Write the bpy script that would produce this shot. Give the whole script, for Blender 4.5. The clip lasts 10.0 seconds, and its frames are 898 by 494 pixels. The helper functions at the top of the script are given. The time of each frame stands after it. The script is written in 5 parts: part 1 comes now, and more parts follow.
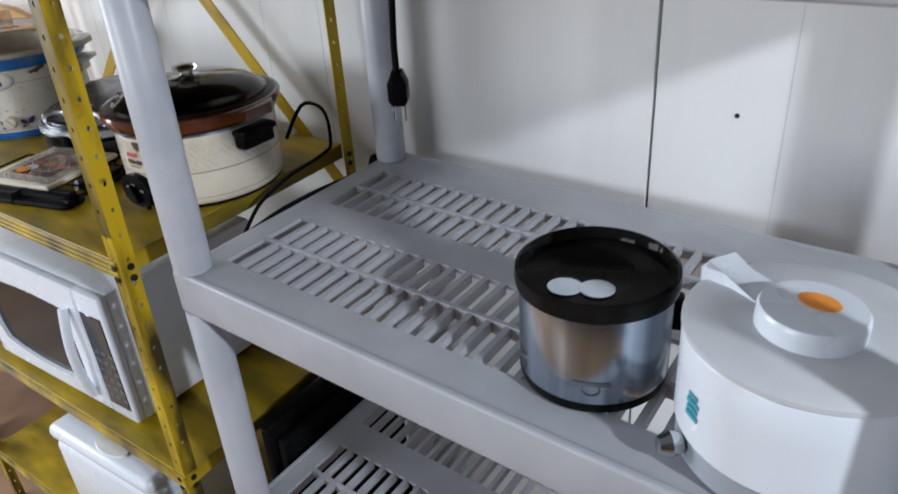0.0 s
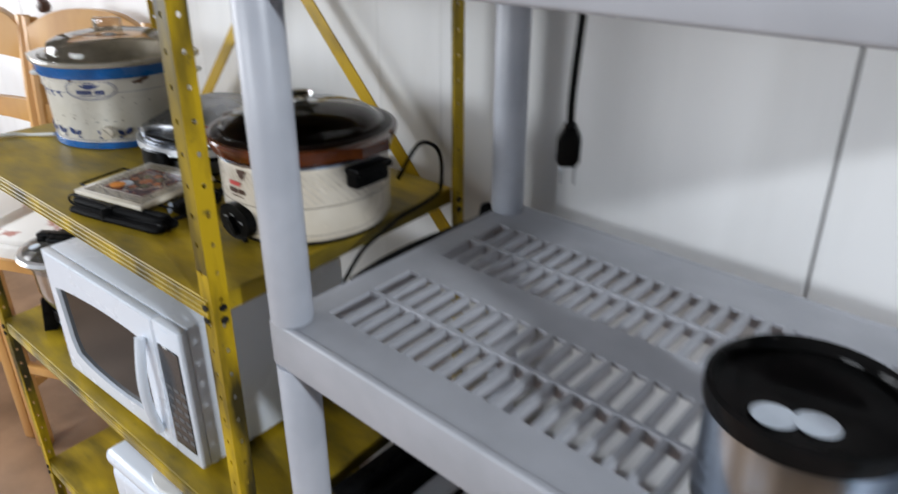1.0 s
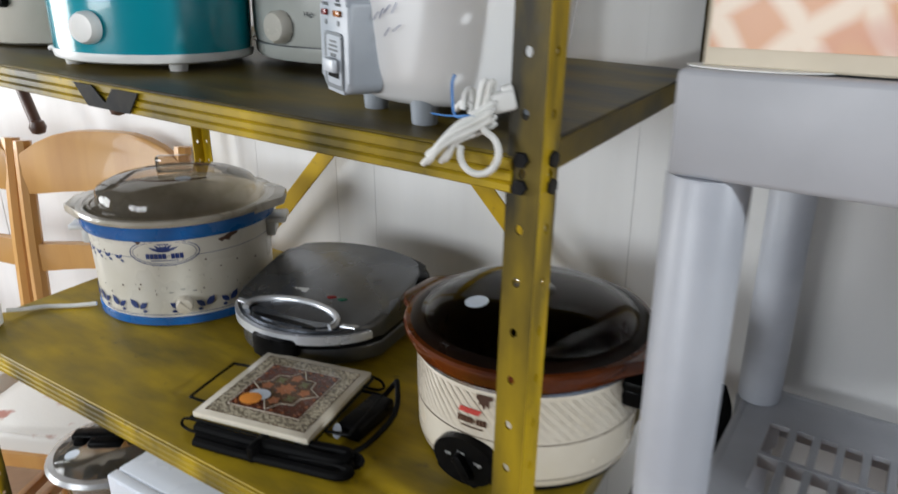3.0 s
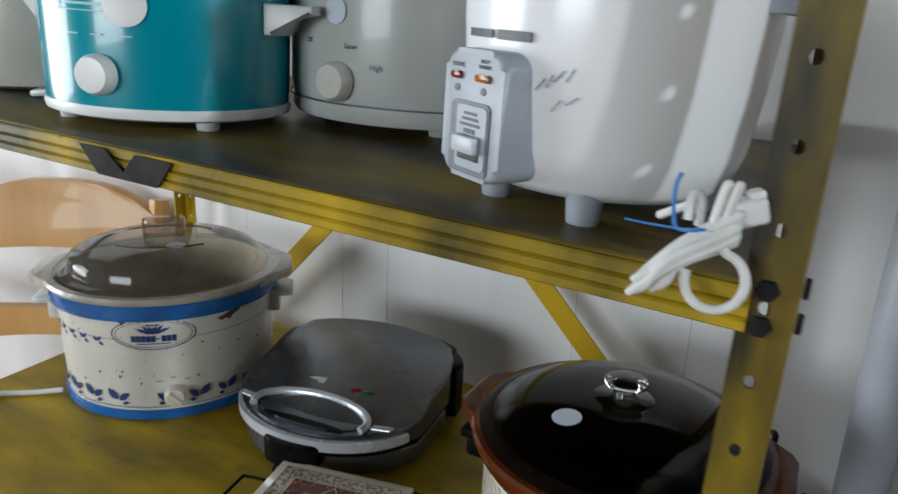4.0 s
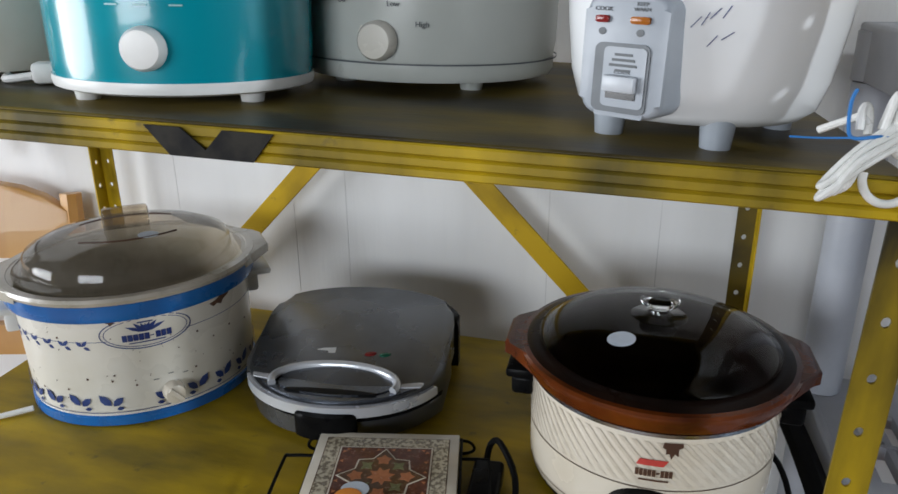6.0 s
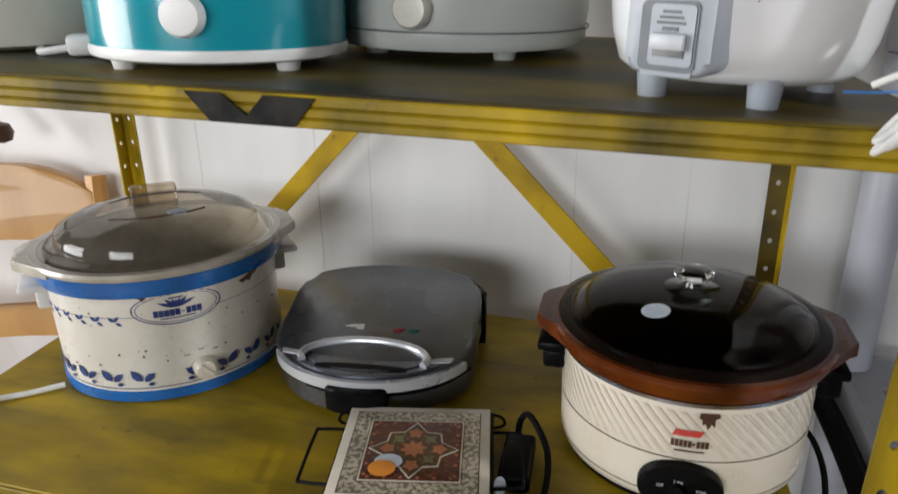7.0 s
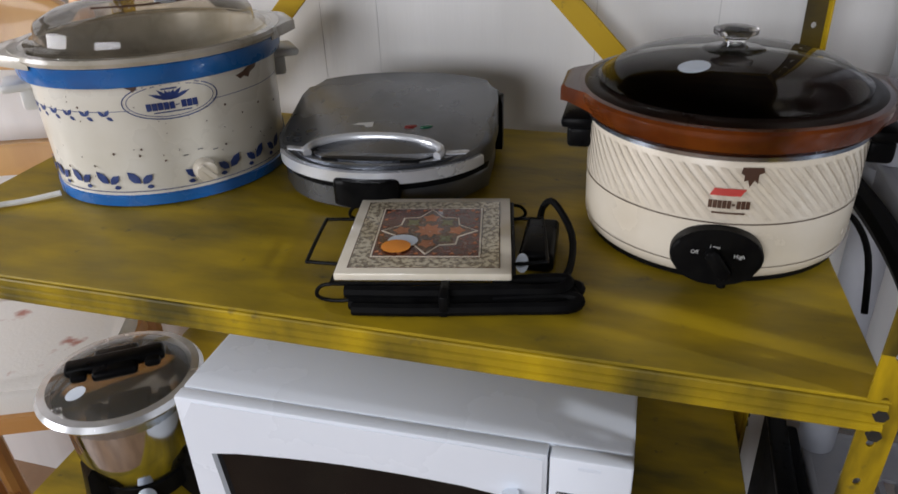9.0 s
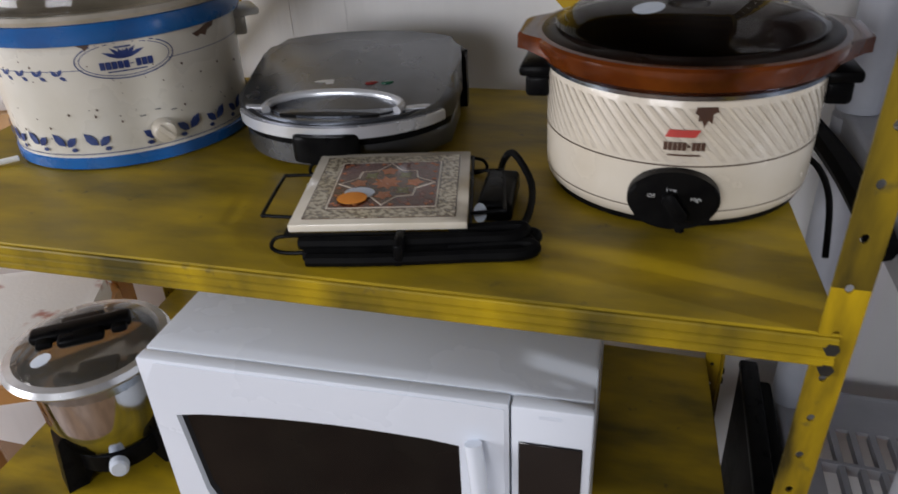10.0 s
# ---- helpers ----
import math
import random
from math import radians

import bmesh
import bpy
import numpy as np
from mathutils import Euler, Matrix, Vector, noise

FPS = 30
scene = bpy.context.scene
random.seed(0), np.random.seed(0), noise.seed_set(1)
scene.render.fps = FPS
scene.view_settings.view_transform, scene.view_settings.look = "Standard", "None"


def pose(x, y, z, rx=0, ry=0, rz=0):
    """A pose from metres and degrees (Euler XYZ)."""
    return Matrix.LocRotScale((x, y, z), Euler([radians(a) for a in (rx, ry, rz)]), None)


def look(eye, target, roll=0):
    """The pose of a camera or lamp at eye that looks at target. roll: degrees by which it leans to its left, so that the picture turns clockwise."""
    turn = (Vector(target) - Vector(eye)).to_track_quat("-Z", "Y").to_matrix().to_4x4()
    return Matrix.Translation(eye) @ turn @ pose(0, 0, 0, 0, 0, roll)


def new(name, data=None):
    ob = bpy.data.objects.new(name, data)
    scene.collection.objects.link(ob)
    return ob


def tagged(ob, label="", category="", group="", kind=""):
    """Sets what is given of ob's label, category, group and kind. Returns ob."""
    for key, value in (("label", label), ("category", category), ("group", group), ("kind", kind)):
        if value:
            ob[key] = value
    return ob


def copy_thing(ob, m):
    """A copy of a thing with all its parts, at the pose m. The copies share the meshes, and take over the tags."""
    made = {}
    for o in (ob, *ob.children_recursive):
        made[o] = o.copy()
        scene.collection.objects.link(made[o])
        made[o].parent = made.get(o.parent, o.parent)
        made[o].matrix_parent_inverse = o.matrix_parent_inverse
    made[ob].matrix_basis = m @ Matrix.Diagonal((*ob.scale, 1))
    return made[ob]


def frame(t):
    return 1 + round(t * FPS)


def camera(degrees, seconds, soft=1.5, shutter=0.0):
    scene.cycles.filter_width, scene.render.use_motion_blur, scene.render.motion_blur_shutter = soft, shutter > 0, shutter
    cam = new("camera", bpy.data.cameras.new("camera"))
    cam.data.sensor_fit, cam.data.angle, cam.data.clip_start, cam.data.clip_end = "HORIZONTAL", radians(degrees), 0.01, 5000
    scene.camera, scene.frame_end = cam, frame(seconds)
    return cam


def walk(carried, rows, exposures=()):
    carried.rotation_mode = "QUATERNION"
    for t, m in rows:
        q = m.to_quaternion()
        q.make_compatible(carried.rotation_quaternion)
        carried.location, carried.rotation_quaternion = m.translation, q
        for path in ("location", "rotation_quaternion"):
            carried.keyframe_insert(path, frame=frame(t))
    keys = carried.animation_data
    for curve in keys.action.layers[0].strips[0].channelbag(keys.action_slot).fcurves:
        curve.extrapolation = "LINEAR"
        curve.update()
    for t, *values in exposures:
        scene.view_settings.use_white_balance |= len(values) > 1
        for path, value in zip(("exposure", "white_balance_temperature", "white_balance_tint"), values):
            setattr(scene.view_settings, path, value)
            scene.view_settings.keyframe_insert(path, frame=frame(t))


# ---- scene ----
cam = camera(63.4, 10.0, soft=1.5, shutter=0.5)
PATH = [
    (0, (0.879, -0.461, 1.476), (-0.173, 0.944, 0.517), -3.9),
    (0.5, (0.831, -0.453, 1.456), (-0.221, 0.916, 0.446), -2.8),
    (1, (0.725, -0.418, 1.46), (-0.465, 0.931, 0.585), -0.2),
    (1.5, (0.612, -0.384, 1.458), (-0.679, 0.928, 0.675), 2.6),
    (2, (0.456, -0.401, 1.473), (-0.783, 0.987, 0.738), 2.5),
    (2.5, (0.311, -0.446, 1.509), (-0.817, 1.047, 0.801), -0.9),
    (3, (0.2, -0.431, 1.507), (-0.839, 1.126, 0.802), -0.1),
    (3.2, (0.163, -0.418, 1.516), (-0.911, 1.137, 0.86), -1.2),
    (4.3, (-0.035, -0.375, 1.509), (-0.863, 1.348, 0.922), 2.3),
    (4.5, (-0.061, -0.39, 1.515), (-0.809, 1.354, 0.883), 0.5),
    (5, (-0.116, -0.444, 1.514), (-0.716, 1.339, 0.837), -0.6),
    (5.2, (-0.126, -0.454, 1.512), (-0.672, 1.346, 0.833), -0.6),
    (6.3, (-0.165, -0.48, 1.501), (-0.662, 1.33, 0.811), -0.4),
    (6.5, (-0.167, -0.485, 1.504), (-0.703, 1.315, 0.816), -0.8),
    (7, (-0.178, -0.482, 1.485), (-0.702, 1.312, 0.774), -0.9),
    (7.5, (-0.18, -0.475, 1.457), (-0.661, 1.294, 0.657), -2.2),
    (8, (-0.186, -0.482, 1.426), (-0.701, 1.274, 0.619), -2.3),
    (8.5, (-0.183, -0.478, 1.378), (-0.699, 1.233, 0.479), -2.0),
    (9, (-0.188, -0.484, 1.35), (-0.71, 1.193, 0.395), -2.3),
    (9.5, (-0.181, -0.481, 1.333), (-0.705, 1.191, 0.368), -2.9),
    (10, (-0.156, -0.483, 1.321), (-0.656, 1.176, 0.321), -3.2),
]
walk(cam, [(t, look(eye, target, roll)) for t, eye, target, roll in PATH],
     exposures=[(0, -0.06, 6300, 13), (1.0, 0.0, 6350, 13), (2.0, 0.0, 6500, 12), (2.5, -0.08, 6500, 11), (3.0, -0.15, 6500, 12), (4.3, -0.43, 6200, 9), (5.2, -0.36, 6250, 10), (6.3, -0.24, 6400, 13),
                (7.0, -0.18, 6700, 14), (7.5, -0.16, 6900, 14), (8.5, -0.17, 6600, 16), (9.0, -0.32, 6600, 17), (9.5, -0.42, 6550, 17), (10.0, -0.43, 6550, 18)])

# ---- world and light ----
world = bpy.data.worlds.new("sky")
scene.world = world
world.use_nodes = True
wt = world.node_tree
sky = wt.nodes.new("ShaderNodeTexSky")
sky.sky_type, sky.sun_disc, sky.sun_elevation, sky.sun_rotation = "NISHITA", False, radians(38), radians(200)
wt.links.new(sky.outputs[0], wt.nodes["Background"].inputs[0])
wt.nodes["Background"].inputs[1].default_value = 0.12


def window_lamp(name, at, target, w, h, watts, colour):
    d = bpy.data.lights.new(name, "AREA")
    d.shape, d.size, d.size_y, d.energy, d.color = "RECTANGLE", w, h, watts, colour
    ob = new(name, d)
    ob.matrix_world = look(at, target)
    return ob


window_lamp("window_light_left", (-3.02, -1.25, 1.65), (0, -1.25, 1.3), 1.9, 1.3, 100, (0.945, 0.985, 1.0))
window_lamp("window_light_front", (-1.0, -3.62, 1.65), (-1.0, 0, 1.4), 1.7, 1.0, 75, (0.90, 0.965, 1.0))
window_lamp("window_light_right", (3.02, -0.75, 2.36), (0.4, 0.2, 1.2), 0.12, 0.12, 62, (0.90, 0.97, 1.0))

# ---- materials ----


def node_mat(name):
    m = bpy.data.materials.new(name)
    m.use_nodes = True
    nt = m.node_tree
    return m, nt, nt.nodes["Principled BSDF"]


def mat(name, a, b=None, rough=0.5, metal=0.0, scale=30.0, stretch=(1, 1, 1), lo=0.4, hi=0.6, bump=0.05, bump_scale=200.0, coat=0.0, rough_var=0.1, fine=0.0, spec=0.5):
    """Base colour between a and b by noise at one scale, bump and roughness variation at another."""
    m, nt, p = node_mat(name)
    N, L = nt.nodes.new, nt.links.new
    tc, mp = N("ShaderNodeTexCoord"), N("ShaderNodeMapping")
    mp.inputs["Scale"].default_value = stretch
    L(tc.outputs["Object"], mp.inputs[0])
    n1 = N("ShaderNodeTexNoise")
    n1.inputs["Scale"].default_value, n1.inputs["Detail"].default_value = scale, 6
    L(mp.outputs[0], n1.inputs["Vector"])
    mr = N("ShaderNodeMapRange")
    mr.inputs[1].default_value, mr.inputs[2].default_value = lo, hi
    L(n1.outputs[0], mr.inputs[0])
    mix = N("ShaderNodeMix")
    mix.data_type = "RGBA"
    mix.inputs[6].default_value = (*a, 1)
    mix.inputs[7].default_value = (*(b or [c * 0.86 for c in a]), 1)
    L(mr.outputs[0], mix.inputs[0])
    L(mix.outputs[2], p.inputs["Base Color"])
    n2 = N("ShaderNodeTexNoise")
    n2.inputs["Scale"].default_value, n2.inputs["Detail"].default_value = bump_scale, 3
    L(mp.outputs[0], n2.inputs["Vector"])
    r = N("ShaderNodeMapRange")
    r.inputs[3].default_value, r.inputs[4].default_value = max(0.02, rough - rough_var), min(1, rough + rough_var)
    L(n1.outputs[0], r.inputs[0])
    L(r.outputs[0], p.inputs["Roughness"])
    if bump:
        bp = N("ShaderNodeBump")
        bp.inputs["Strength"].default_value, bp.inputs["Distance"].default_value = bump, 0.002
        L(n2.outputs[0], bp.inputs["Height"])
        L(bp.outputs[0], p.inputs["Normal"])
    p.inputs["Metallic"].default_value = metal
    p.inputs["Coat Weight"].default_value = coat
    p.inputs["Specular IOR Level"].default_value = spec
    return m


def glass_mat(name, tint, rough=0.02, ior=1.5, haze=0.0):
    """Thin glass: see-through with a Fresnel gloss."""
    m, nt, p = node_mat(name)
    N, L = nt.nodes.new, nt.links.new
    tr, gl, fr, mx = N("ShaderNodeBsdfTransparent"), N("ShaderNodeBsdfGlossy"), N("ShaderNodeFresnel"), N("ShaderNodeMixShader")
    tr.inputs[0].default_value = (*tint, 1)
    gl.inputs["Roughness"].default_value = rough
    fr.inputs[0].default_value = ior
    L(fr.outputs[0], mx.inputs[0])
    L(tr.outputs[0], mx.inputs[1])
    L(gl.outputs[0], mx.inputs[2])
    out = mx.outputs[0]
    if haze:
        # a diffuse share imitates the milky reflections on the lid
        df, hz = N("ShaderNodeBsdfDiffuse"), N("ShaderNodeMixShader")
        df.inputs[0].default_value, hz.inputs[0].default_value = (0.50, 0.46, 0.39, 1), haze
        L(out, hz.inputs[1])
        L(df.outputs[0], hz.inputs[2])
        out = hz.outputs[0]
    L(out, nt.nodes["Material Output"].inputs[0])
    return m


def yellow_paint(name, yellow, dark, lo, hi, scale=9.0, stretch=(1, 1, 1)):
    """Spray-mottled yellow and black enamel with scratches down to the steel."""
    m = mat(name, dark, yellow, rough=0.45, spec=0.25, scale=scale, stretch=stretch, lo=lo, hi=hi, bump=0.12, bump_scale=120, rough_var=0.12)
    nt = m.node_tree
    N, L = nt.nodes.new, nt.links.new
    p = nt.nodes["Principled BSDF"]
    base = p.inputs["Base Color"].links[0].from_socket
    tc, n = N("ShaderNodeTexCoord"), N("ShaderNodeTexNoise")
    n.inputs["Scale"].default_value, n.inputs["Detail"].default_value = 45, 8
    L(tc.outputs["Object"], n.inputs["Vector"])
    mr, mix = N("ShaderNodeMapRange"), N("ShaderNodeMix")
    mr.inputs[1].default_value, mr.inputs[2].default_value = 0.66, 0.80
    L(n.outputs[0], mr.inputs[0])
    mix.data_type = "RGBA"
    mix.inputs[7].default_value = (0.06, 0.05, 0.025, 1)
    L(mr.outputs[0], mix.inputs[0])
    L(base, mix.inputs[6])
    L(mix.outputs[2], p.inputs["Base Color"])
    return m


M_YPOST = yellow_paint("yellow_post_paint", (0.52, 0.345, 0.005), (0.04, 0.030, 0.006), 0.40, 0.56, 14, (1, 1, 0.22))
M_YDARK = yellow_paint("oversprayed_post_paint", (0.33, 0.225, 0.006), (0.022, 0.018, 0.007), 0.46, 0.66, 12, (1, 1, 0.25))
M_YSHELF = yellow_paint("yellow_shelf_paint", (0.44, 0.295, 0.008), (0.155, 0.112, 0.012), 0.34, 0.66, 11, (0.55, 1.5, 1))
M_YBRACE = yellow_paint("brace_paint", (0.50, 0.315, 0.006), (0.20, 0.125, 0.008), 0.30, 0.50, 10, (0.5, 1, 1))
M_YLIP = yellow_paint("yellow_lip_paint", (0.42, 0.285, 0.006), (0.075, 0.058, 0.010), 0.37, 0.60, 9, (1.0, 0.3, 0.5))
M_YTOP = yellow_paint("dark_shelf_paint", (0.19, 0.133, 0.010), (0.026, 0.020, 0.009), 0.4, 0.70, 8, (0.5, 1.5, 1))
M_BLACK_MARK = mat("black_marker_paint", (0.012, 0.012, 0.013), (0.03, 0.028, 0.024), rough=0.6, scale=40, spec=0.08)
M_BLACK = mat("black_plastic", (0.004, 0.004, 0.0045), (0.006, 0.006, 0.006), rough=0.3, spec=0.05, scale=60, bump=0.06, bump_scale=500)
M_RUBBER = mat("black_rubber", (0.004, 0.004, 0.0045), (0.006, 0.006, 0.006), rough=0.5, spec=0.04, scale=60)
M_GREY = mat("grey_moulded_plastic", (0.39, 0.40, 0.435), (0.335, 0.345, 0.375), rough=0.45, scale=14, lo=0.35, hi=0.7, bump=0.025, bump_scale=420)
M_GREYPOST = mat("pale_grey_plastic_pipe", (0.46, 0.48, 0.53), (0.40, 0.42, 0.47), rough=0.4, scale=10, bump=0.05, bump_scale=350)
M_WALL = mat("white_wall_paint", (0.77, 0.765, 0.76), (0.65, 0.645, 0.635), rough=0.6, scale=3.0, stretch=(2.6, 1, 0.25), lo=0.42, hi=0.75, bump=0.15, bump_scale=90)
M_GAP = mat("dark_joint", (0.015, 0.014, 0.013), rough=0.9)
M_FLOOR = mat("tan_floor", (0.32, 0.19, 0.105), (0.24, 0.14, 0.075), rough=0.45, scale=6, bump=0.05)
# ceiling and outer walls are unseen additions, dark to hold down bounced light
M_CEIL = mat("dark_unseen_ceiling", (0.14, 0.14, 0.15), rough=0.8, scale=5)
M_ROOM = mat("dark_unseen_walls", (0.10, 0.10, 0.105), (0.06, 0.06, 0.065), rough=0.7, scale=2)
M_WHITE = mat("white_enamel", (0.69, 0.74, 0.81), (0.65, 0.695, 0.76), rough=0.28, scale=5, lo=0.3, hi=0.9, bump=0.03, bump_scale=300)
M_RICE = mat("glossy_white_enamel", (0.80, 0.81, 0.82), (0.76, 0.77, 0.78), rough=0.2, scale=5, lo=0.3, hi=0.9, bump=0.02, bump_scale=300)
M_WHITEP = mat("white_plastic", (0.76, 0.76, 0.74), (0.68, 0.68, 0.66), rough=0.35, scale=20, bump=0.04, bump_scale=300)
M_CREAM = mat("cream_enamel", (0.66, 0.60, 0.50), (0.60, 0.53, 0.42), rough=0.25, scale=18, lo=0.4, hi=0.75, bump=0.03, coat=0.3)
M_CREAMB = mat("ivory_enamel", (0.68, 0.65, 0.58), (0.60, 0.56, 0.47), rough=0.28, scale=14, lo=0.4, hi=0.8, bump=0.03, coat=0.2)
M_BLUE = mat("blue_enamel", (0.008, 0.13, 0.42), (0.012, 0.10, 0.32), rough=0.28, scale=20, coat=0.3)
M_NAVY = mat("navy_print", (0.015, 0.032, 0.14), (0.03, 0.06, 0.20), rough=0.4, scale=80)
M_BROWN = mat("brown_stoneware", (0.13, 0.030, 0.005), (0.06, 0.014, 0.004), rough=0.16, scale=22, lo=0.35, hi=0.65, coat=0.25, bump=0.05, spec=0.35)
# near-black brown: the shade inside the lidded crock is in the colour
M_DARKCROCK = mat("shaded_stoneware", (0.012, 0.006, 0.004), (0.007, 0.004, 0.003), rough=0.3, scale=20, spec=0.12)
M_GLASS = glass_mat("clear_glass", (0.90, 0.92, 0.91), ior=1.42)
M_KNOBGLASS, _nt, _p = node_mat("thick_glass")
_g = _nt.nodes.new("ShaderNodeBsdfGlass")
_g.inputs["Roughness"].default_value, _g.inputs["IOR"].default_value = 0.02, 1.5
_nt.links.new(_g.outputs[0], _nt.nodes["Material Output"].inputs[0])
M_SMOKE = glass_mat("smoky_glass", (0.84, 0.77, 0.67), ior=1.5, haze=0.11)
M_TEAL = mat("teal_enamel", (0.0, 0.29, 0.36), (0.0, 0.25, 0.32), rough=0.2, scale=6, coat=0.4, bump=0.02)
M_GREYPOT = mat("grey_white_enamel", (0.52, 0.54, 0.51), (0.46, 0.48, 0.45), rough=0.3, scale=8, coat=0.2, bump=0.02)
M_PANEL = mat("grey_panel_plastic", (0.33, 0.36, 0.40), (0.29, 0.32, 0.36), rough=0.4, scale=20)
# upright colour streaks imitate reflections; the blue tint offsets the floor's tan one
M_STEEL = mat("brushed_steel", (0.46, 0.53, 0.62), (0.33, 0.38, 0.45), rough=0.22, metal=1.0, scale=8, stretch=(9, 9, 0.4), lo=0.35, hi=0.65, rough_var=0.06, bump=0.0)
# the steel is brushed round its upright axis
_steel = M_STEEL.node_tree.nodes["Principled BSDF"]
_steel.inputs["Anisotropic"].default_value = 0.5
_tan = M_STEEL.node_tree.nodes.new("ShaderNodeTangent")
_tan.direction_type, _tan.axis = "RADIAL", "Z"
M_STEEL.node_tree.links.new(_tan.outputs[0], _steel.inputs["Tangent"])
M_CHROME = mat("chrome", (0.56, 0.58, 0.61), (0.50, 0.52, 0.55), rough=0.10, metal=1.0, scale=20, rough_var=0.05, bump=0.0)
M_SILVER = mat("silver_lacquer", (0.165, 0.172, 0.185), (0.13, 0.136, 0.146), rough=0.28, metal=0.8, scale=12, bump=0.02)
# the silver again, with the shade of slope and recess in its colour
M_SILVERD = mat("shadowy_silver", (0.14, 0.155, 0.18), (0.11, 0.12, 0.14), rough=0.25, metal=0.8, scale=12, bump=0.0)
M_SILVERB = mat("bright_silver_trim", (0.74, 0.76, 0.79), (0.66, 0.68, 0.72), rough=0.25, metal=0.5, scale=12, bump=0.0)
M_RED = mat("red_lens", (0.20, 0.015, 0.015), rough=0.2)
M_ORANGE_LENS = mat("amber_lens", (0.34, 0.11, 0.015), rough=0.2)
M_GREEN = mat("green_lens", (0.01, 0.10, 0.06), rough=0.2)
M_STICKO = mat("orange_sticker", (0.85, 0.30, 0.03), (0.75, 0.25, 0.03), rough=0.6)
M_STICKW = mat("pale_sticker", (0.66, 0.72, 0.80), (0.60, 0.66, 0.74), rough=0.6)
M_WOOD = mat("honey_wood", (0.58, 0.31, 0.09), (0.46, 0.22, 0.06), rough=0.4, scale=9, stretch=(1, 1, 0.15), bump=0.06, coat=0.2)
M_DWOOD = mat("dark_wood", (0.10, 0.045, 0.025), (0.06, 0.028, 0.018), rough=0.4, scale=12)
M_CORDW = mat("white_cord", (0.70, 0.70, 0.68), (0.60, 0.60, 0.57), rough=0.5, scale=40)
M_TEXT = mat("grey_print", (0.10, 0.11, 0.12), rough=0.5)
M_PRINTW = mat("white_print", (0.55, 0.55, 0.55), rough=0.5)
M_REDINK = mat("red_print", (0.50, 0.05, 0.04), rough=0.5)
M_DARKGLASS = mat("dark_window_glass", (0.006, 0.005, 0.005), (0.009, 0.008, 0.007), rough=0.08, spec=0.14, scale=10, bump=0.0, rough_var=0.04)
M_SCREEN = mat("black_keypad", (0.008, 0.008, 0.009), rough=0.15, bump=0.0)
M_BLUETIE = mat("blue_tie", (0.02, 0.16, 0.45), rough=0.5)

# ---- builders ----


def part(name, bm, material, parent, label="", smooth=40, m=None):
    """Links a bmesh as one mesh object under a thing or a part."""
    me = bpy.data.meshes.new(name)
    bmesh.ops.recalc_face_normals(bm, faces=bm.faces)
    bm.to_mesh(me)
    bm.free()
    if smooth:
        for f in me.polygons:
            f.use_smooth = True
        me.set_sharp_from_angle(angle=radians(smooth))
    for x in material if isinstance(material, (list, tuple)) else [material]:
        me.materials.append(x)
    ob = new(name, me)
    if parent is not None:
        ob.parent = parent
    if m is not None:
        ob.matrix_basis = m
    if label:
        ob["label"] = label
    return ob


def thing(name, m, label, category, group="", kind=""):
    ob = new(name)
    ob.empty_display_size = 0.05
    ob.matrix_basis = m
    return tagged(ob, label, category, group, kind)


def box(bm, x0, x1, y0, y1, z0, z1, bevel=0.0, seg=2, m=None):
    r = bmesh.ops.create_cube(bm, size=1.0)
    vs = r["verts"]
    for v in vs:
        v.co = Vector((x0 + (v.co.x + 0.5) * (x1 - x0), y0 + (v.co.y + 0.5) * (y1 - y0), z0 + (v.co.z + 0.5) * (z1 - z0)))
    if bevel:
        es = list({e for v in vs for e in v.link_edges})
        out = bmesh.ops.bevel(bm, geom=es, offset=bevel, segments=seg, profile=0.5, affect="EDGES")
        vs = list({v for f in out["faces"] for v in f.verts} | {v for v in vs if v.is_valid})
    if m is not None:
        bmesh.ops.transform(bm, matrix=m, verts=vs)
    return vs


def boxm(*a, **k):
    bm = bmesh.new()
    box(bm, *a, **k)
    return bm


def lathe(bm, profile, seg=64, sx=1.0, sy=1.0, power=2.0, cap=True, m=None):
    """Turns a profile of (radius, height) round z; sx, sy stretch it to an oval, power > 2 squares it."""
    rings = []
    made = []
    for r, z in profile:
        if r < 1e-6:
            rings.append([bm.verts.new((0, 0, z))])
        else:
            ring = []
            for i in range(seg):
                a = 2 * math.pi * i / seg
                c, s = math.cos(a), math.sin(a)
                k = (abs(c) ** power + abs(s) ** power) ** (-1 / power)
                ring.append(bm.verts.new((r * sx * c * k, r * sy * s * k, z)))
            rings.append(ring)
        made += rings[-1]
    for a, b in zip(rings, rings[1:]):
        if len(a) == 1 and len(b) == 1:
            continue
        for i in range(seg):
            j = (i + 1) % seg
            if len(a) == 1:
                bm.faces.new((a[0], b[i], b[j]))
            elif len(b) == 1:
                bm.faces.new((a[i], a[j], b[0]))
            else:
                bm.faces.new((a[i], a[j], b[j], b[i]))
    if cap:
        for ring in (rings[0], rings[-1]):
            if len(ring) > 2:
                bm.faces.new(ring)
    if m is not None:
        bmesh.ops.transform(bm, matrix=m, verts=made)
    return made


def lathem(profile, **k):
    bm = bmesh.new()
    lathe(bm, profile, **k)
    return bm


